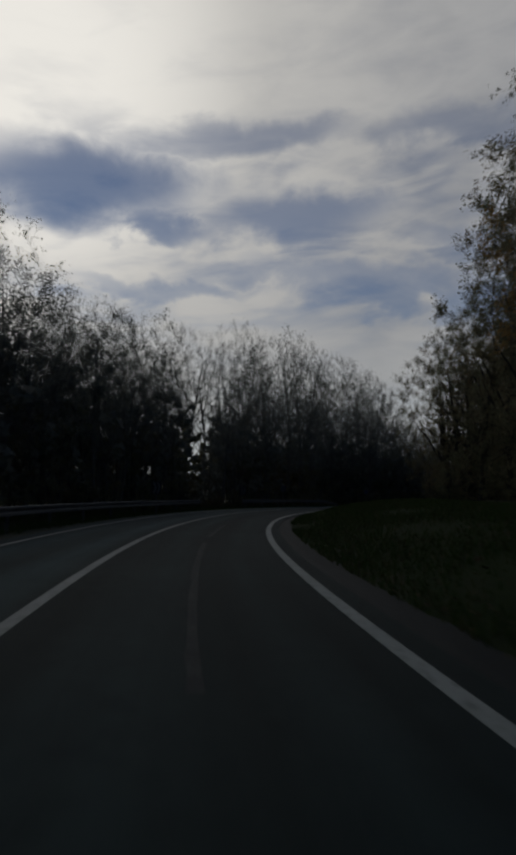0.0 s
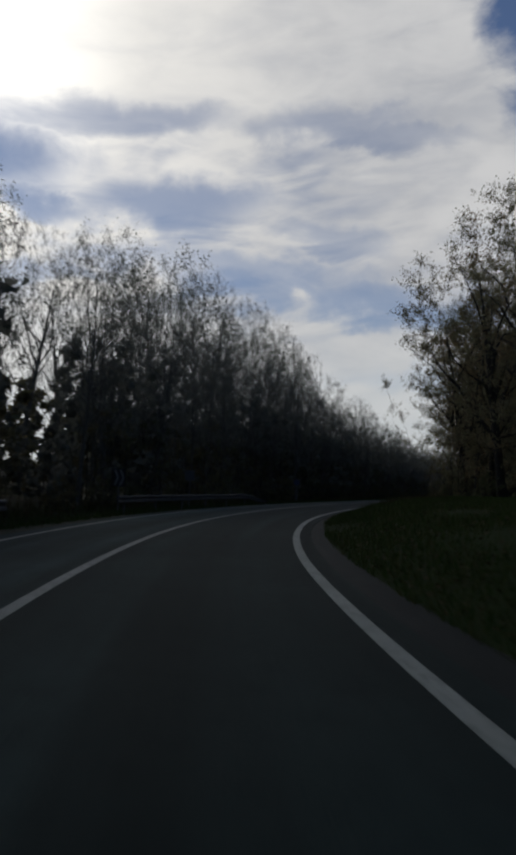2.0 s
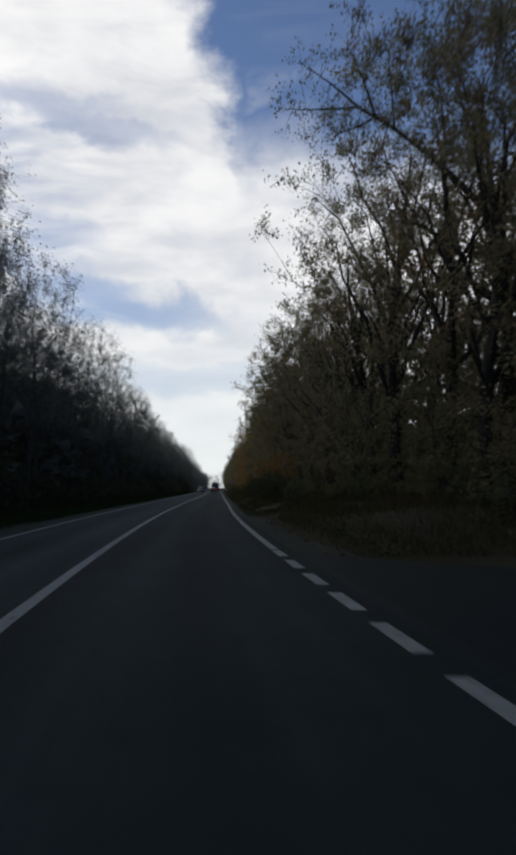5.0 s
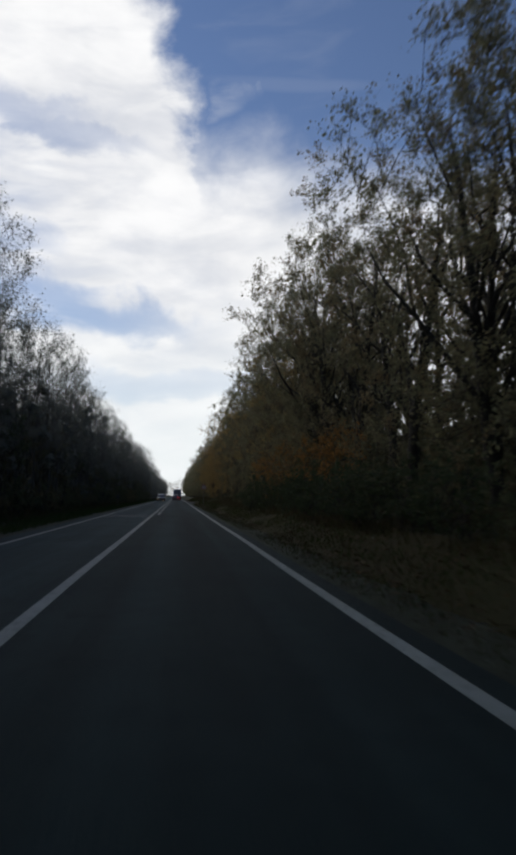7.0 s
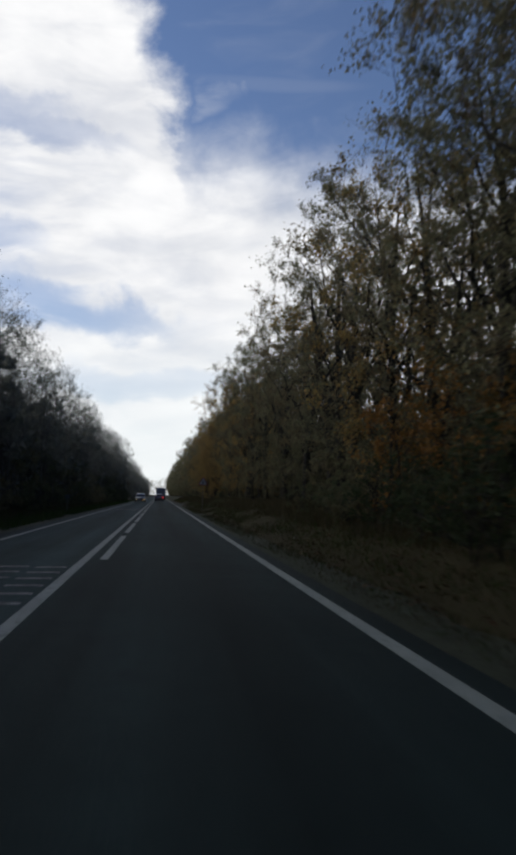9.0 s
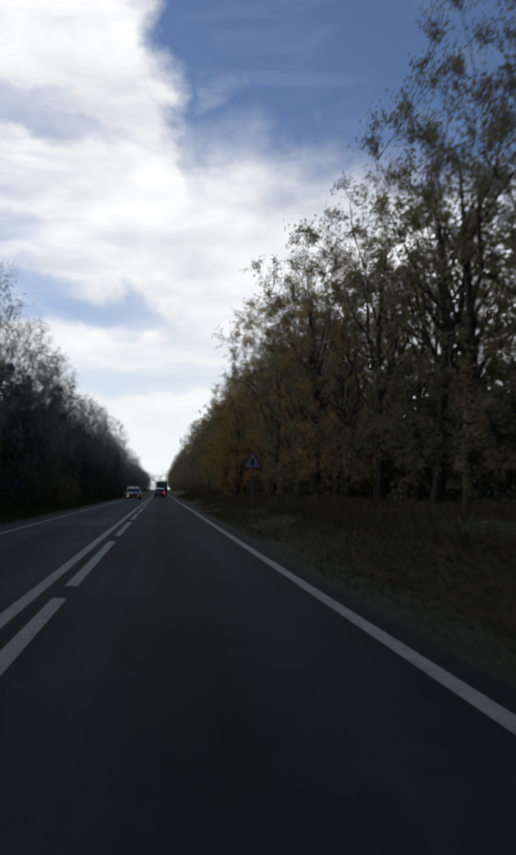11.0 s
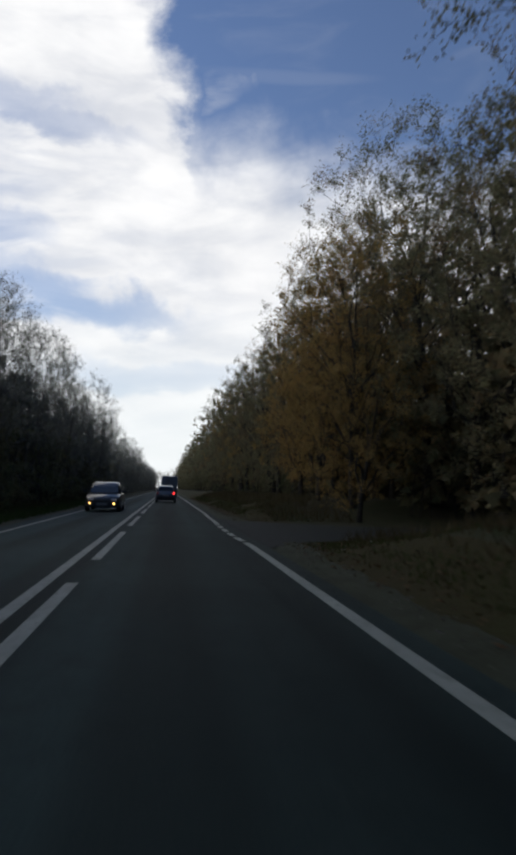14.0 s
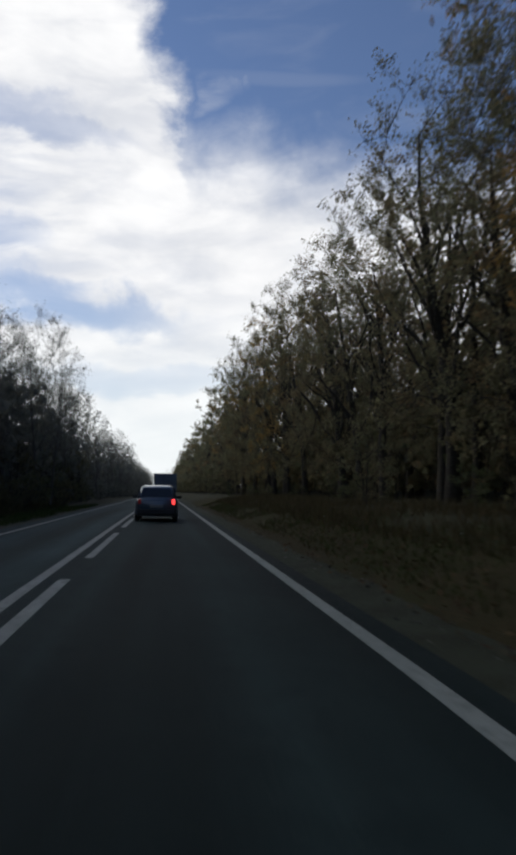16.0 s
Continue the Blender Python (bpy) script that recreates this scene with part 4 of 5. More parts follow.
joined("far_woods", "far trees where the road bends out of sight", [(775.0 + 6.0 * (k % 2), -13.0 + 2.6 * k, 0.8 + 0.06 * ((k * 5) % 4)) for k in range(11)], light_oaks, BARK, OAK_LEAF, 4)
# rows before s = 0 are unseen oaks, added to shade the road's start
joined("far_woods", "deep oak wood with brown leaves behind the road's edge, plus unseen oaks added to shade the road", spread_rows((0.0, 4.0), -28, 0, 4.0, 0.95, 1.1, True) + spread_rows((8.5, 15.5), 5, 335, 9.0, 0.9, 1.15, True) + spread_rows((0.2, 4.2), 340, 800, 5.5, 0.85, 1.05, True), light_oaks, BARK, OAK_LEAF, 5)
# rows up to s = 15 stay out of view; they block light from the curve
joined("far_woods", "deep wood of slender bare trees behind the road's edge, plus unseen ones added as shade", spread_rows((-8.8, -12.5), -28, 15, 3.4, 0.85, 1.0) + spread_rows((-21.0,), 14, 60, 6.0, 0.75, 0.9) + spread_rows((-23.0, -28.0), 60, 145, 5.0, 0.85, 1.05) + spread_rows((-16.0, -21.0), 145, 335, 5.0, 0.72, 0.86) + spread_rows((-8.8, -12.5), 338, 800, 5.0, 0.68, 0.84), light_bares, PALE_BARK, GREY_LEAF, 6)
joined("undergrowth", "dense dark brush under the oaks", spread_rows((2.2, 7.0), 2, 360, 4.0, 0.6, 1.0, True) + spread_rows((-1.9, 1.5, 5.0), 336, 640, 4.5, 0.35, 0.8, True), light_brush, BARK, BRUSH_LEAF, 8)
joined("undergrowth", "tall brown thicket inside the oak wood", spread_rows((4.5, 9.0), 215, 330, 3.2, 0.9, 1.25, True), tall_brush, BARK, OAK_LEAF, 10)
joined("undergrowth", "dense dark brush under the bare trees", spread_rows((-10.2, -13.5), 8, 345, 2.7, 0.8, 1.25) + spread_rows((-10.5,), 340, 700, 4.0, 0.75, 1.1) + spread_rows((-7.9,), 336, 560, 3.6, 0.25, 0.4), tall_brush, BARK, GREY_LEAF, 9)
joined("undergrowth", "thicket deep inside the wood", spread_rows((12.0, 20.0, 31.0, 42.0), -20, 420, 3.6, 0.8, 1.2, True) + spread_rows((14.0, 25.0), -20, 420, 2.0, 0.45, 0.65, True) + spread_rows((55.0, 70.0), -20, 780, 5.0, 1.6, 2.2, True) + spread_rows((-14.5, -21.0, -28.0), -10, 420, 3.6, 0.7, 1.05) + spread_rows((-36.0, -46.0), -20, 700, 5.0, 1.1, 1.5), deep_brush, BARK, BRUSH_LEAF, 12)


# ---------------------------------------------------------------- grass and litter
def blades(name, label, s0, s1, lat0, lat1, per_m2, tall, mat, seed, category="grass", flat=False):
    rng = np.random.default_rng(seed)
    n = int((s1 - s0) * abs(lat1 - lat0) * per_m2)
    s = rng.uniform(s0, s1, n)
    lat = rng.uniform(lat0, lat1, n)
    patch = np.sin(s * 0.7 + lat) + np.sin(s * 0.23 - lat * 1.7) + rng.normal(0, 0.7, n)
    ok = patch > -0.9
    for mid, half in SIDE_ROADS:
        ok &= ~((lat > 3) & (np.abs(s - mid) < half + 1.2))
    s, lat = s[ok], lat[ok]
    n = len(s)
    z = verge_z(s, lat)
    x = np.interp(s, S_ALL, LINE[:, 0]) + np.interp(s, S_ALL, SIDE[:, 0]) * lat
    y = np.interp(s, S_ALL, LINE[:, 1]) + np.interp(s, S_ALL, SIDE[:, 1]) * lat
    a = rng.uniform(0, 6.28, n)
    h = tall * rng.uniform(0.4, 1.3, n)
    V = np.zeros((n, 3 if not flat else 4, 3))
    if flat:
        r = h
        for k in range(4):
            t = a + k * 1.571
            q = r * (1.0 if k % 2 else 0.6)
            V[:, k] = np.stack([x + np.cos(t) * q, y + np.sin(t) * q, z + 0.02 + rng.uniform(0, 0.05, n)], -1)
        F = np.arange(n * 4).reshape(n, 4)
    else:
        w = 0.012 + 0.024 * tall
        dx, dy = np.cos(a) * w, np.sin(a) * w
        lean = rng.normal(0, 0.3, (n, 2)) * h[:, None]
        V[:, 0] = np.stack([x - dx, y - dy, z - 0.03], -1)
        V[:, 1] = np.stack([x + dx, y + dy, z - 0.03], -1)
        V[:, 2] = np.stack([x + lean[:, 0], y + lean[:, 1], z + h], -1)
        F = np.arange(n * 3).reshape(n, 3)
    tagged(mesh_object(name, V.reshape(-1, 3).tolist(), F.tolist(), mat), label, category, kind="stuff")


blades("grass", "short green grass on the road's verge", 0, 80, 4.22, 13.0, 190, 0.15, GRASS, 1)
blades("grass", "short yellow-green grass on the road's verge", 80, 310, 4.9, 7.5, 120, 0.10, GRASS, 2)
blades("dry_grass", "short brown grass beside the shoulder", 78, 310, 4.8, 7.0, 110, 0.09, DRY_GRASS, 8, "grass")
blades("dry_grass", "tall dry brown grass before the wood", 72, 310, 5.9, 9.5, 60, 0.33, DRY_GRASS, 3, "grass")
blades("grass", "sparse short grass growing over the dirt shoulder", 100 + Y_TO_S, 214 + Y_TO_S, 4.0, 4.9, 75, 0.07, GRASS, 9)
blades("dry_grass", "sparse dry grass growing over the dirt shoulder", 100 + Y_TO_S, 214 + Y_TO_S, 3.98, 4.9, 110, 0.07, DRY_GRASS, 10, "grass")
blades("grass", "tall grass tufts before the side road", 74.0, 79.6, 4.6, 7.5, 55, 0.42, GRASS, 11)
blades("grass", "short green grass on the far verge", 5, 310, -8.2, -3.7, 55, 0.22, GRASS, 4)
blades("dry_grass", "tall dry grass on the far verge", 5, 310, -9.5, -6.0, 16, 0.5, DRY_GRASS, 5, "grass")
blades("leaf_litter", "fallen brown oak leaves on the verge", 0, 310, 4.3, 9.5, 22, 0.045, LITTER, 6, "leaves", True)


blades("leaf_litter", "few fallen leaves on the asphalt", 60, 310, 0.6, 3.8, 0.25, 0.035, LITTER, 7, "leaves", True)

PEBBLE = material("pebble", (0.09, 0.088, 0.08), 0.9, island=[(0.05, 0.048, 0.043), (0.085, 0.082, 0.075), (0.14, 0.135, 0.125)], spec=0.15)


def pebbles(s0, s1, lat0, lat1, n, seed):
    """Loose stones on the shoulder, each a squashed eight-sided lump."""
    rng = np.random.default_rng(seed)
    s, lat = rng.uniform(s0, s1, n), lat0 + (lat1 - lat0) * rng.random(n) ** 0.7
    for mid, half in SIDE_ROADS:
        keep = np.abs(s - mid) > half + 2.0
        s, lat = s[keep], lat[keep]
    n = len(s)
    x = np.interp(s, S_ALL, LINE[:, 0]) + np.interp(s, S_ALL, SIDE[:, 0]) * lat
    y = np.interp(s, S_ALL, LINE[:, 1]) + np.interp(s, S_ALL, SIDE[:, 1]) * lat
    z = np.interp(lat, [3.9, 4.2, 4.6, 5.05, 5.3], [-0.055, -0.035, -0.01, 0.03, 0.2])
    ends = np.array([(1, 0, 0), (0, 1, 0), (-1, 0, 0), (0, -1, 0), (0, 0, 0.7), (0, 0, -0.5)], dtype=float)
    V = ends[None] * rng.uniform(0.008, 0.03, (n, 1, 1)) * rng.uniform(0.6, 1.3, (n, 6, 1))
    V = V + np.stack([x, y, z + 0.004], -1)[:, None, :]
    tri = np.array([(0, 1, 4), (1, 2, 4), (2, 3, 4), (3, 0, 4), (1, 0, 5), (2, 1, 5), (3, 2, 5), (0, 3, 5)])
    F = (tri[None] + 6 * np.arange(n)[:, None, None]).reshape(-1, 3)
    tagged(mesh_object("pebbles", V.reshape(-1, 3).tolist(), F.tolist(), PEBBLE), "loose grey stones on the gravel shoulder", "stones", kind="stuff")


pebbles(86, 300, 4.0, 5.15, 7000, 41)

SCRAP = material("pale_scrap", (0.3, 0.3, 0.28), 0.6, [(30, 3, 0.5, 0.7, (0.3, 0.3, 0.28), 0.7)])


def scrap(seed):
    """A small crumpled pale scrap."""
    rng = np.random.default_rng(seed)
    bm = bmesh.new()
    bmesh.ops.create_icosphere(bm, subdivisions=1, radius=0.03)
    for v in bm.verts:
        v.co = Vector((v.co.x * rng.uniform(0.5, 1.7), v.co.y * rng.uniform(0.5, 1.5), v.co.z * rng.uniform(0.2, 0.8) + 0.03))
    me = bpy.data.meshes.new("litter_scrap")
    bm.to_mesh(me)
    bm.free()
    me.materials.append(SCRAP)
    return me


scraps = [scrap(i) for i in range(3)]
rng1 = np.random.default_rng(77)
for k in range(44):
    s, lat = rng1.uniform(60, 290), rng1.uniform(4.8, 8.2)
    if any(abs(s - mid) < half + 3.5 for mid, half in SIDE_ROADS):
        continue
    ob = new("litter_scrap", scraps[k % 3])
    ob.matrix_world = Matrix.Translation(at(s, lat, float(verge_z(np.array([s]), np.array([lat]))[0]) + 0.02)) @ Matrix.Rotation(rng1.uniform(0, 6.28), 4, "Z")
    tagged(ob, "small crumpled pale scrap lying in the verge", "litter", "litter in the verge")


# ---------------------------------------------------------------- guard rail and signs
def guard_rail(s0, s1, lat=-4.35, ramp=True):
    """W-beam on posts; the far end dips to the ground."""
    e = empty("guard_rail", Matrix.Translation(at(s0, lat, 0)), label="grey galvanised steel guard rail beside the curve", category="guard rail")
    inv = e.matrix_world.inverted()
    prof = [(0.0, 0.72), (0.06, 0.70), (0.06, 0.63), (0.0, 0.59), (0.0, 0.55), (0.06, 0.51), (0.06, 0.44), (0.0, 0.42), (-0.02, 0.42), (-0.035, 0.70)]
    ss = np.arange(s0, s1 + 0.01, 1.0)
    vs, fs = [], []
    k = len(prof)
    drop = lambda s: float(np.interp(s, [s1 - 5.0, s1], [0, 0.55])) if ramp else 0.0
    for s in ss:
        for dx, z in prof:
            vs.append(inv @ at(s, lat + dx, z - drop(s) - 0.02))
    for i in range(len(ss) - 1):
        for j in range(k):
            a, b = i * k + j, i * k + (j + 1) % k
            fs.append((a, b, b + k, a + k))
    fs += [tuple(range(k)), tuple(range((len(ss) - 1) * k, len(ss) * k))]
    mesh_object("beam", vs, fs, STEEL, e)
    for s in np.arange(s0 + 1, s1 - 1, 4.0):
        bm = bmesh.new()
        box(bm, -0.05, 0.05, -0.03, 0.03, -0.4, 0.68 - drop(s), 0.006)
        bm.transform(inv @ (Matrix.Translation(at(s, lat - 0.08, 0)) @ Matrix.Rotation(heading(s), 4, "Z")))
        part("post", bm, STEEL, e)


guard_rail(-4, 50, ramp=False)
guard_rail(59.5, 86)

BLACK = material("sign_black", (0.02, 0.02, 0.022), 0.5)
WHITE = material("sign_white", (0.2, 0.2, 0.2), 0.6, [(8, 4, 0.5, 0.7, (0.28, 0.28, 0.27), 0.6)])
BLUE = material("sign_blue", (0.035, 0.05, 0.10), 0.45, [(8, 4, 0.5, 0.7, (0.05, 0.06, 0.1), 0.5)])
GREY_BACK = material("sign_back", (0.07, 0.075, 0.08), 0.75, [(5, 4, 0.45, 0.7, (0.05, 0.05, 0.055), 0.7)])


def sign_at(name, s, lat, label, turned):
    m = Matrix.Translation(at(s, lat, float(verge_z(np.array([s]), np.array([lat]))[0]))) @ Matrix.Rotation(heading(s) + turned, 4, "Z")
    e = empty(name, m, label=label, category="road sign")
    return e


def chevron_sign(s, lat):
    e = sign_at("chevron_sign", s, lat, "square curve sign with white chevrons on black, on a post", -0.3)
    part("post", rod(bmesh.new(), (0, 0, -0.2), (0, 0, 2.0), 0.03), POST, e)
    bm = box(bmesh.new(), -0.38, 0.38, -0.055, -0.035, 1.25, 2.05, 0.008)
    board = part("board", bm, BLACK, e)
    for k in range(2):
        x = -0.25 + 0.3 * k
        bm = bmesh.new()
        vs = [bm.verts.new(v) for v in ((x, -0.062, 1.3), (x + 0.13, -0.062, 1.3), (x + 0.3, -0.062, 1.65), (x + 0.13, -0.062, 2.0), (x, -0.062, 2.0), (x + 0.17, -0.062, 1.65))]
        bm.faces.new((vs[0], vs[1], vs[2], vs[5]))
        bm.faces.new((vs[5], vs[2], vs[3], vs[4]))
        bmesh.ops.recalc_face_normals(bm, faces=bm.faces)
        part("chevron", bm, WHITE, board, "white chevron")


def round_sign(s, lat, face, label, height=1.95, r=0.3):
    e = sign_at("round_sign", s, lat, label, 0.0)
    part("post", rod(bmesh.new(), (0, 0, -0.2), (0, 0, height + r), 0.03), POST, e)
    plate = part("plate", rod(bmesh.new(), (0, -0.05, height), (0, -0.035, height), r, sides=32), GREY_BACK, e)
    part("face", rod(bmesh.new(), (0, -0.056, height), (0, -0.0505, height), r * 0.9, sides=32), face, plate, "blue face")


def board_sign(s, lat, label, w, h, height, face, turned=0.0):
    e = sign_at("board_sign", s, lat, label, turned)
    part("post", rod(bmesh.new(), (0, 0, -0.2), (0, 0, height + h), 0.03), POST, e)
    part("board", box(bmesh.new(), -w / 2, w / 2, -0.055, -0.035, height, height + h, 0.006), face, e)


RED_RIM = material("sign_red", (0.19, 0.035, 0.035), 0.6, [(8, 4, 0.5, 0.7, (0.07, 0.02, 0.02), 0.6)])
DULL = material("sign_dull_white", (0.40, 0.385, 0.39), 0.65, [(8, 4, 0.5, 0.7, (0.30, 0.285, 0.28), 0.6)])


def triangle(bm, half, z, y0, y1):
    """Upright triangular plate with cut corners, its middle at height z."""
    pts = []
    for k in range(3):
        a = math.pi / 2 + k * 2.0944
        for da in (-0.09, 0.09):
            pts.append((math.cos(a + da) * half * 1.12, z + math.sin(a + da) * half * 1.12))
    lo = [bm.verts.new((x, y0, h)) for x, h in pts]
    hi = [bm.verts.new((x, y1, h)) for x, h in pts]
    bm.faces.new(lo)
    bm.faces.new(hi[::-1])
    for i in range(6):
        bm.faces.new((lo[i], hi[i], hi[(i + 1) % 6], lo[(i + 1) % 6]))
    bmesh.ops.recalc_face_normals(bm, faces=bm.faces)
    return bm


def warning_sign(x, y, z0, zmid):
    e = empty("warning_sign", Matrix.Translation((x, y, z0)), label="white warning triangle with red rim and black junction symbol, on post", category="road sign")
    h = zmid - z0 - 0.05
    part("post", rod(bmesh.new(), (0, 0, -0.4), (0, 0, h + 0.3), 0.022), POST, e)
    for z in (h - 0.12, h + 0.14):
        part("clamp", box(bmesh.new(), -0.045, 0.045, -0.036, 0.03, z - 0.02, z + 0.02, 0.005), STEEL, e)
    plate = part("plate", triangle(bmesh.new(), 0.4, h, -0.052, -0.036), RED_RIM, e, "red rimmed triangular plate")
    part("face", triangle(bmesh.new(), 0.285, h, -0.0575, -0.0525), DULL, plate, "dull white face")
    bm = bmesh.new()
    vs = [bm.verts.new((px, -0.062, h + pz)) for px, pz in ((-0.055, -0.125), (0.055, -0.125), (0.055, 0.12), (0.0, 0.205), (-0.055, 0.12))]
    bm.faces.new(vs)
    box(bm, -0.125, 0.125, -0.064, -0.0602, h - 0.015, h + 0.02)
    bmesh.ops.recalc_face_normals(bm, faces=bm.faces)
    part("symbol", bm, BLACK, plate, "black junction symbol")


warning_sign(4.95, 192.4, 0.03, 2.45)
chevron_sign(43, -5.1)
chevron_sign(61.5, -5.1)
board_sign(72, -5.3, "back of a grey sheet-metal road sign on a post", 0.6, 0.6, 1.7, GREY_BACK)
round_sign(97, -5.0, BLUE, "round blue road sign on a grey post")
board_sign(196, -5.6, "back of a small pale road sign in the grass", 0.4, 0.3, 1.0, GREY_BACK)


# ---------------------------------------------------------------- vehicles
GLASS = material("car_glass", (0.012, 0.015, 0.018), 0.06, spec=0.6)
RUBBER = material("tyre_rubber", (0.018, 0.018, 0.018), 0.85, [(20, 3, 0.5, 0.7, (0.04, 0.038, 0.035), 0.6)])
RIM = material("rim", (0.35, 0.35, 0.36), 0.4, metallic=0.8)
TRIM = material("black_plastic", (0.02, 0.02, 0.021), 0.6)
RED = material("tail_light_glass", (0.2, 0.008, 0.01), 0.3, emit=((1.0, 0.05, 0.05), 0.02))
REDHOT = material("lit_brake_light", (0.5, 0.02, 0.02), 0.2, emit=((1.0, 0.05, 0.05), 1.6))
LAMP = material("lit_headlight", (0.7, 0.6, 0.4), 0.2, emit=((1.0, 0.55, 0.14), 3.0))
CLEAR = material("lamp_glass", (0.45, 0.46, 0.47), 0.15, spec=0.7)
PLATE = material("plate", (0.2, 0.2, 0.2), 0.5)


def car_paint(name, c):
    mt = material(name, c, 0.28, [(1.2, 4, 0.4, 0.7, tuple(v * 0.75 for v in c), 0.6)], metallic=0.35)
    mt.node_tree.nodes["Principled BSDF"].inputs["Coat Weight"].default_value = 0.6
    return mt


def loft(sections, closed=True):
    """Body through cross sections, each a list of points of equal count."""
    bm = bmesh.new()
    rows = [[bm.verts.new(p) for p in sec] for sec in sections]
    k = len(rows[0])
    for a, b in zip(rows, rows[1:]):
        for j in range(k):
            bm.faces.new((a[j], a[(j + 1) % k], b[(j + 1) % k], b[j]))
    bm.faces.new(rows[0][::-1])
    bm.faces.new(rows[-1])
    bmesh.ops.recalc_face_normals(bm, faces=bm.faces)
    return bm


def wheel(parent, x, y, r=0.31, w=0.2):
    out = 1 if x > 0 else -1
    bm = rod(bmesh.new(), (x - w / 2, y, r), (x + w / 2, y, r), r, sides=28)
    bmesh.ops.bevel(bm, geom=[e for e in bm.edges if abs(e.verts[0].co.x - e.verts[1].co.x) < 1e-4], offset=0.025, segments=2, affect="EDGES")
    tyre = part("tyre", bm, RUBBER, parent)
    bm = rod(bmesh.new(), (x + out * w * 0.42, y, r), (x + out * (w / 2 + 0.006), y, r), r * 0.64, r * 0.6, 20)
    for k in range(5):
        a = k * 1.2566
        rod(bm, (x + out * (w / 2 + 0.01), y + math.cos(a) * 0.05, r + math.sin(a) * 0.05), (x + out * (w / 2 + 0.01), y + math.cos(a) * r * 0.58, r + math.sin(a) * r * 0.58), 0.02, sides=6)
    part("rim", bm, RIM, tyre)


def car(name, label, m, paint, lit_front=False, brake=False, estate=True):
    """A passenger car; nose towards +y, origin on the road under its middle."""
    e = empty(name, m, label=label, category="car")
    L, W = 4.25, 0.87

    def sec(y, w, zlo, zhi, shoulder):
        return [(-w * 0.92, y, zlo), (-w, y, zlo + 0.12), (-w, y, shoulder), (-w * 0.94, y, zhi), (w * 0.94, y, zhi), (w, y, shoulder), (w, y, zlo + 0.12), (w * 0.92, y, zlo)]
    body = [sec(-L / 2, W * 0.84, 0.36, 0.84, 0.62), sec(-L / 2 + 0.08, W * 0.93, 0.27, 0.93, 0.72), sec(-L / 2 + 0.35, W * 0.98, 0.22, 0.97, 0.82), sec(-0.9, W, 0.2, 0.96, 0.84),
            sec(0.5, W, 0.2, 0.94, 0.82), sec(1.05, W * 0.99, 0.2, 0.9, 0.78), sec(1.7, W * 0.95, 0.22, 0.78, 0.66), sec(L / 2 - 0.08, W * 0.84, 0.27, 0.66, 0.56), sec(L / 2, W * 0.72, 0.34, 0.58, 0.5)]
    bm = loft(body)
    bmesh.ops.bevel(bm, geom=bm.edges[:], offset=0.05, segments=3, affect="EDGES", clamp_overlap=True)
    part("body", bm, paint, e, smooth=True)

    def cab(y, w, zlo, zhi):
        return [(-w, y, zlo), (-w * 0.81, y, zhi - 0.07), (-w * 0.66, y, zhi), (w * 0.66, y, zhi), (w * 0.81, y, zhi - 0.07), (w, y, zlo)]
    back = -L / 2 + (0.12 if estate else 0.75)
    roof = [cab(back, 0.78, 0.9, 0.98), cab(back + 0.28, 0.81, 0.9, 1.38), cab(back + 0.5, 0.82, 0.9, 1.45), cab(-0.2, 0.83, 0.9, 1.49), cab(0.35, 0.83, 0.9, 1.44), cab(1.15, 0.80, 0.86, 0.93)]
    bm = loft(roof)
    bmesh.ops.bevel(bm, geom=bm.edges[:], offset=0.02, segments=2, affect="EDGES", clamp_overlap=True)
    part("cabin", bm, paint, e, smooth=True)

    def pane(nm, quad, label=""):
        b = bmesh.new()
        q = [Vector(p) for p in quad]
        nrm = (q[1] - q[0]).cross(q[3] - q[0]).normalized()
        lo = [b.verts.new(p + nrm * 0.006) for p in q]
        hi = [b.verts.new(p + nrm * 0.016) for p in q]
        b.faces.new(hi)
        for i in range(4):
            b.faces.new((lo[i], lo[(i + 1) % 4], hi[(i + 1) % 4], hi[i]))
        bmesh.ops.recalc_face_normals(b, faces=b.faces)
        return part(nm, b, GLASS, e, label)
    pane("rear_window", [(-0.66, back - 0.005 + 0.02, 0.99), (0.66, back - 0.005 + 0.02, 0.99), (0.54, back + 0.262, 1.355), (-0.54, back + 0.262, 1.355)])
    pane("windscreen", [(0.7, 1.1, 0.95), (-0.7, 1.1, 0.95), (-0.57, 0.40, 1.385), (0.57, 0.40, 1.385)])
    for sd in (-1, 1):
        for a, b in ((back + 0.5, -0.25), (-0.17, 0.42)):
            q = [(sd * 0.815, a - (0.12 if a < -0.3 else 0), 0.96), (sd * 0.82, b + (0.35 if b > 0.3 else 0), 0.96), (sd * 0.702, b, 1.36), (sd * 0.695, a, 1.35)]
            pane("side_window", q if sd > 0 else q[::-1])
        part("mirror", box(bmesh.new(), sd * 0.97 - 0.1, sd * 0.97 + 0.1, 0.72, 0.84, 0.93, 1.06, 0.03), TRIM, e)
        for yy in (-1.32, 1.28):
            wheel(e, sd * 0.77, yy)
        z0 = 0.72
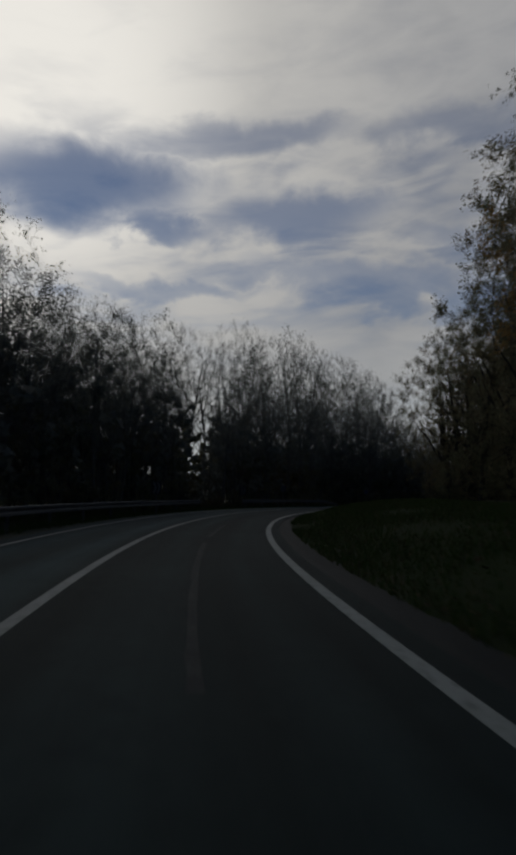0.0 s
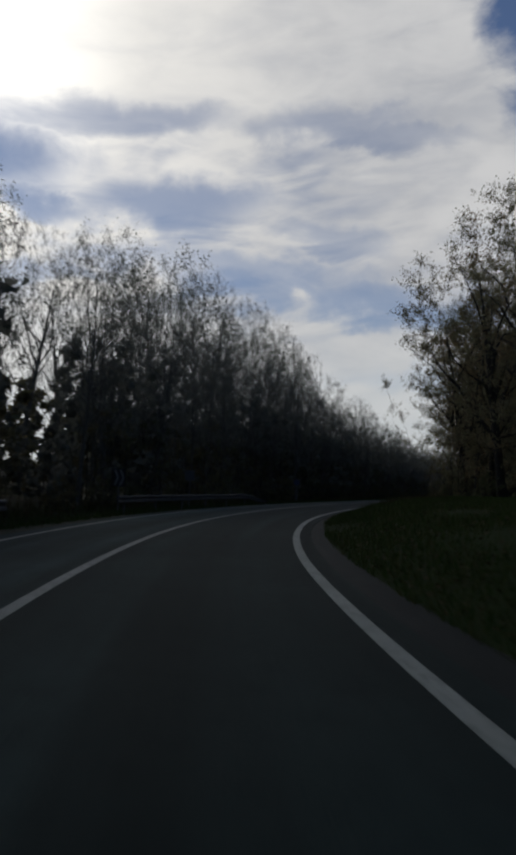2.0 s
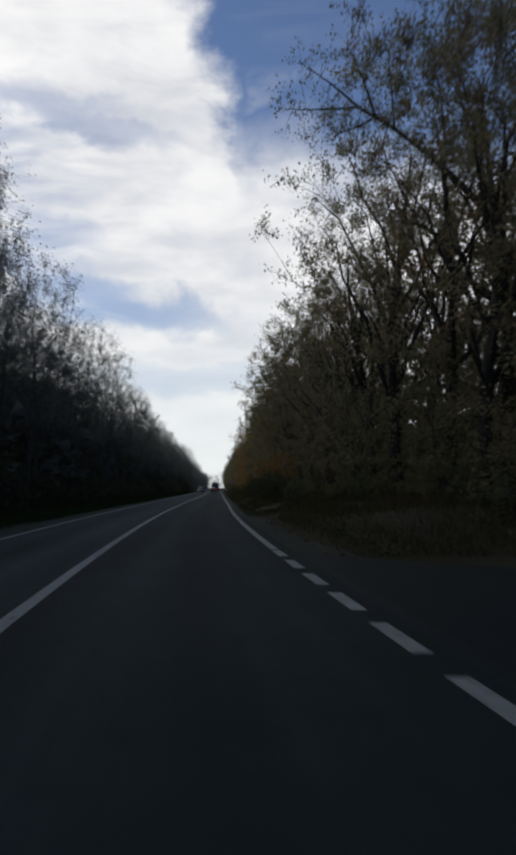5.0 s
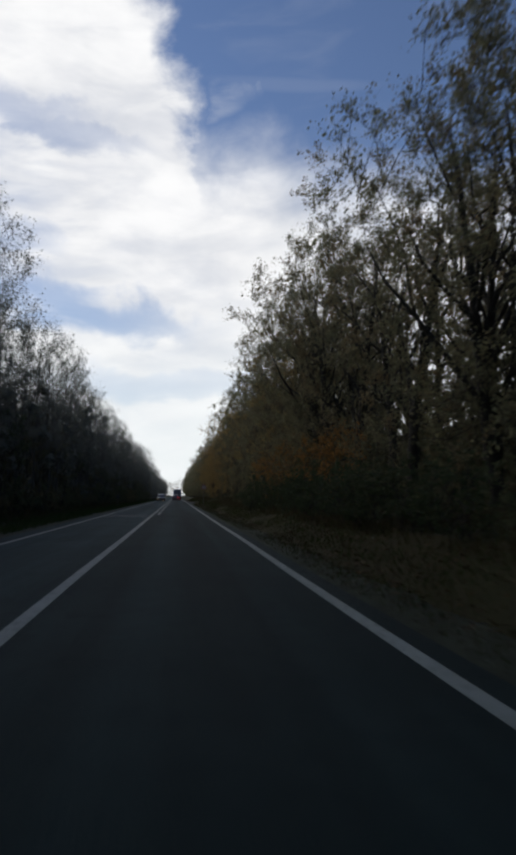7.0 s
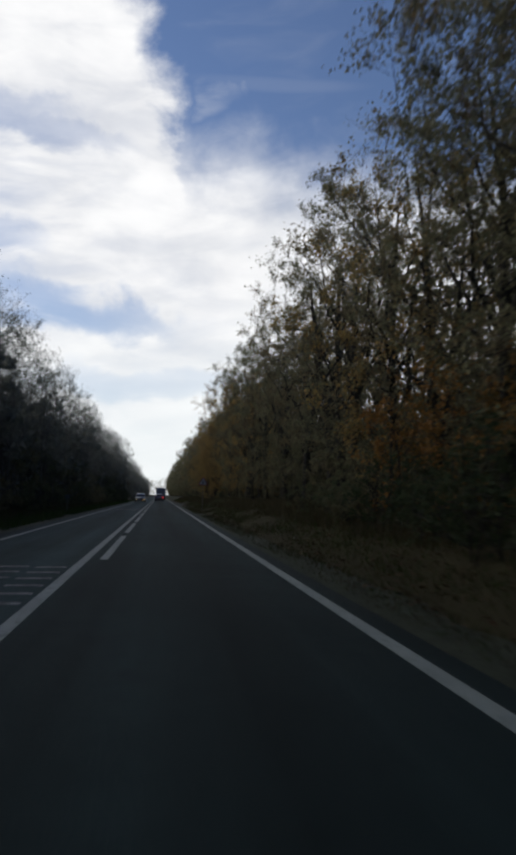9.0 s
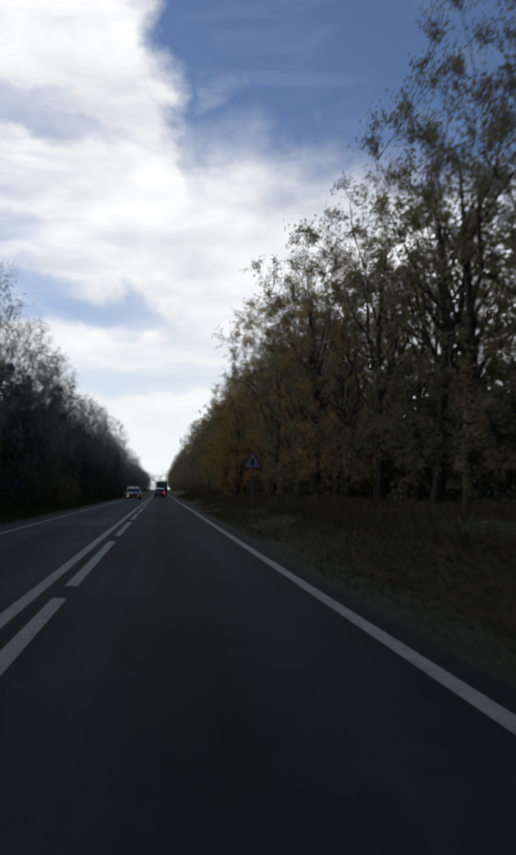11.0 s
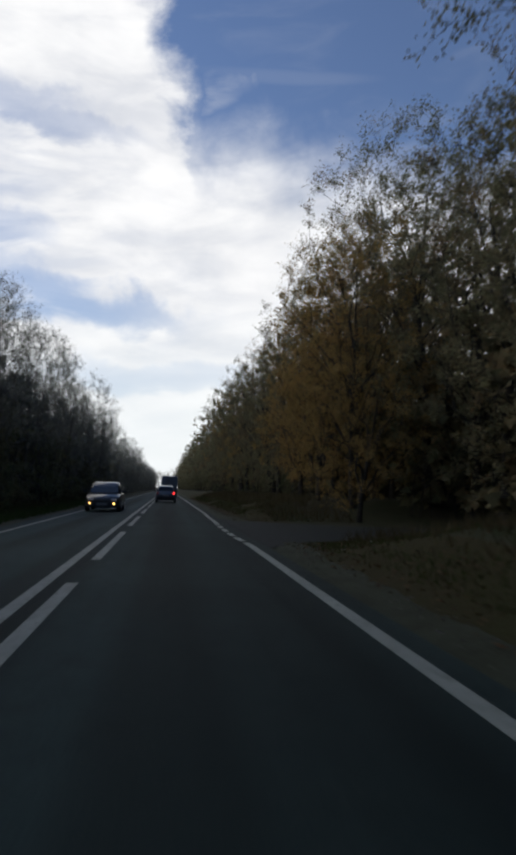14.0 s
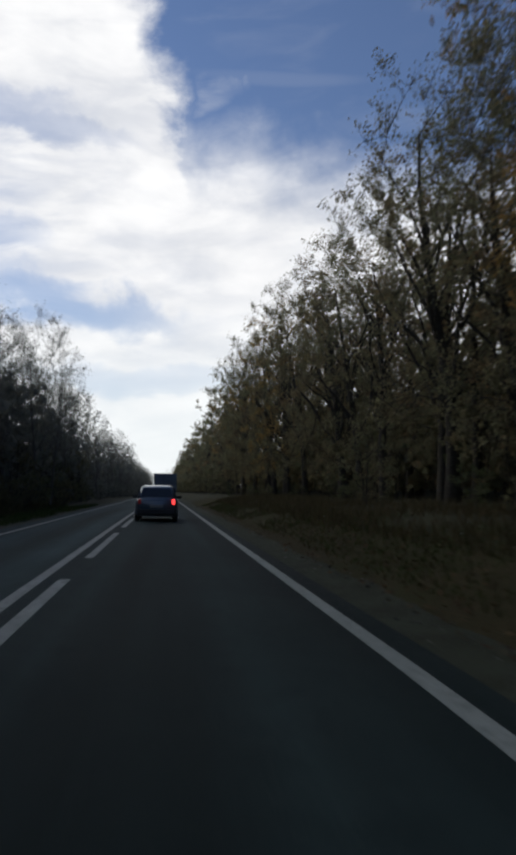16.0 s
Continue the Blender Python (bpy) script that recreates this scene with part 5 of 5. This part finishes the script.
        part("tail_light", box(bmesh.new(), sd * 0.68 - 0.065, sd * 0.68 + 0.065, -L / 2 - 0.02, -L / 2 + 0.12, z0, z0 + 0.2, 0.025), REDHOT if brake and sd > 0 else RED, e, "red tail light")
        part("headlight", box(bmesh.new(), sd * 0.55 - 0.15, sd * 0.55 + 0.15, L / 2 - 0.2, L / 2 - 0.02, 0.54, 0.66, 0.03), CLEAR, e, "clear headlight")
        if lit_front:
            part("fog_light", rod(bmesh.new(), (sd * 0.58, L / 2 - 0.1, 0.42), (sd * 0.58, L / 2 + 0.055, 0.42), 0.046, sides=18), LAMP, e, "lit yellow front lamp")
        part("roof_rail", rod(bmesh.new(), (sd * 0.62, back + 0.5, 1.5), (sd * 0.62, 0.2, 1.5), 0.018), STEEL, e, "pale roof rail")
    part("rear_bumper", box(bmesh.new(), -0.76, 0.76, -L / 2 - 0.05, -L / 2 + 0.12, 0.3, 0.52, 0.04), TRIM, e, "dark plastic bumper")
    part("front_bumper", box(bmesh.new(), -0.7, 0.7, L / 2 - 0.16, L / 2 + 0.04, 0.28, 0.46, 0.04), TRIM, e)
    part("grille", box(bmesh.new(), -0.38, 0.38, L / 2 - 0.06, L / 2 + 0.012, 0.47, 0.6, 0.015), TRIM, e)
    part("air_intake", box(bmesh.new(), -0.42, 0.42, L / 2 - 0.1, L / 2 + 0.045, 0.2, 0.33, 0.02), TRIM, e, "dark lower air intake")
    part("number_plate", box(bmesh.new(), -0.26, 0.26, -L / 2 - 0.035, -L / 2 + 0.02, 0.58, 0.69, 0.006), PLATE, e, "blank pale plate")
    part("number_plate", box(bmesh.new(), -0.26, 0.26, L / 2 + 0.03, L / 2 + 0.05, 0.34, 0.45, 0.006), PLATE, e, "blank pale plate")
    return e


def lorry(m, paint):
    e = empty("lorry", m, label="dark blue-grey box lorry on the road", category="lorry")
    part("box", box(bmesh.new(), -1.25, 1.25, -4.0, 2.2, 0.95, 3.2, 0.05), paint, e)
    part("cab", box(bmesh.new(), -1.15, 1.15, 2.4, 4.2, 0.6, 2.7, 0.12), paint, e)
    part("chassis", box(bmesh.new(), -0.45, 0.45, -3.9, 4.0, 0.62, 0.95, 0.02), TRIM, e)
    part("underrun_bar", box(bmesh.new(), -1.15, 1.15, -4.02, -3.92, 0.45, 0.6, 0.01), TRIM, e)
    for sd in (-1, 1):
        part("door", box(bmesh.new(), min(sd * 0.02, sd * 1.2), max(sd * 0.02, sd * 1.2), -4.04, -4.0, 1.0, 3.13, 0.012), paint, e)
        part("lock_bar", rod(bmesh.new(), (sd * 0.25, -4.06, 1.05), (sd * 0.25, -4.06, 3.1), 0.018), STEEL, e)
        part("tail_light", box(bmesh.new(), sd * 1.0 - 0.13, sd * 1.0 + 0.13, -4.04, -3.96, 0.7, 0.82, 0.01), RED, e, "red tail light")
        part("mud_flap", box(bmesh.new(), sd * 0.9 - 0.28, sd * 0.9 + 0.28, -3.45, -3.43, 0.2, 0.8), TRIM, e)
        wheel(e, sd * 0.98, -2.6, 0.46, 0.5)
        wheel(e, sd * 0.98, 3.2, 0.46, 0.3)


GREYBLUE = car_paint("grey_blue_paint", (0.075, 0.10, 0.125))
DARKGREY = car_paint("dark_grey_paint", (0.05, 0.045, 0.042))
LORRY = material("lorry_paint", (0.10, 0.13, 0.17), 0.5, [(0.8, 5, 0.4, 0.7, (0.07, 0.085, 0.11), 0.7)])
car("estate_car", "grey-blue estate car with lit brake light in the lane", Matrix.Translation((1.38, 272.5 + 2.1, 0.0)), GREYBLUE, brake=True)
car("oncoming_car", "dark grey car with lit yellow lamps in the oncoming lane", Matrix.Translation((-1.65, 247.4 + 2.1, 0.0)) @ Matrix.Rotation(math.pi, 4, "Z"), DARKGREY, lit_front=True, estate=False)
lorry(Matrix.Translation((1.8, 326.0, 0.0)), LORRY)
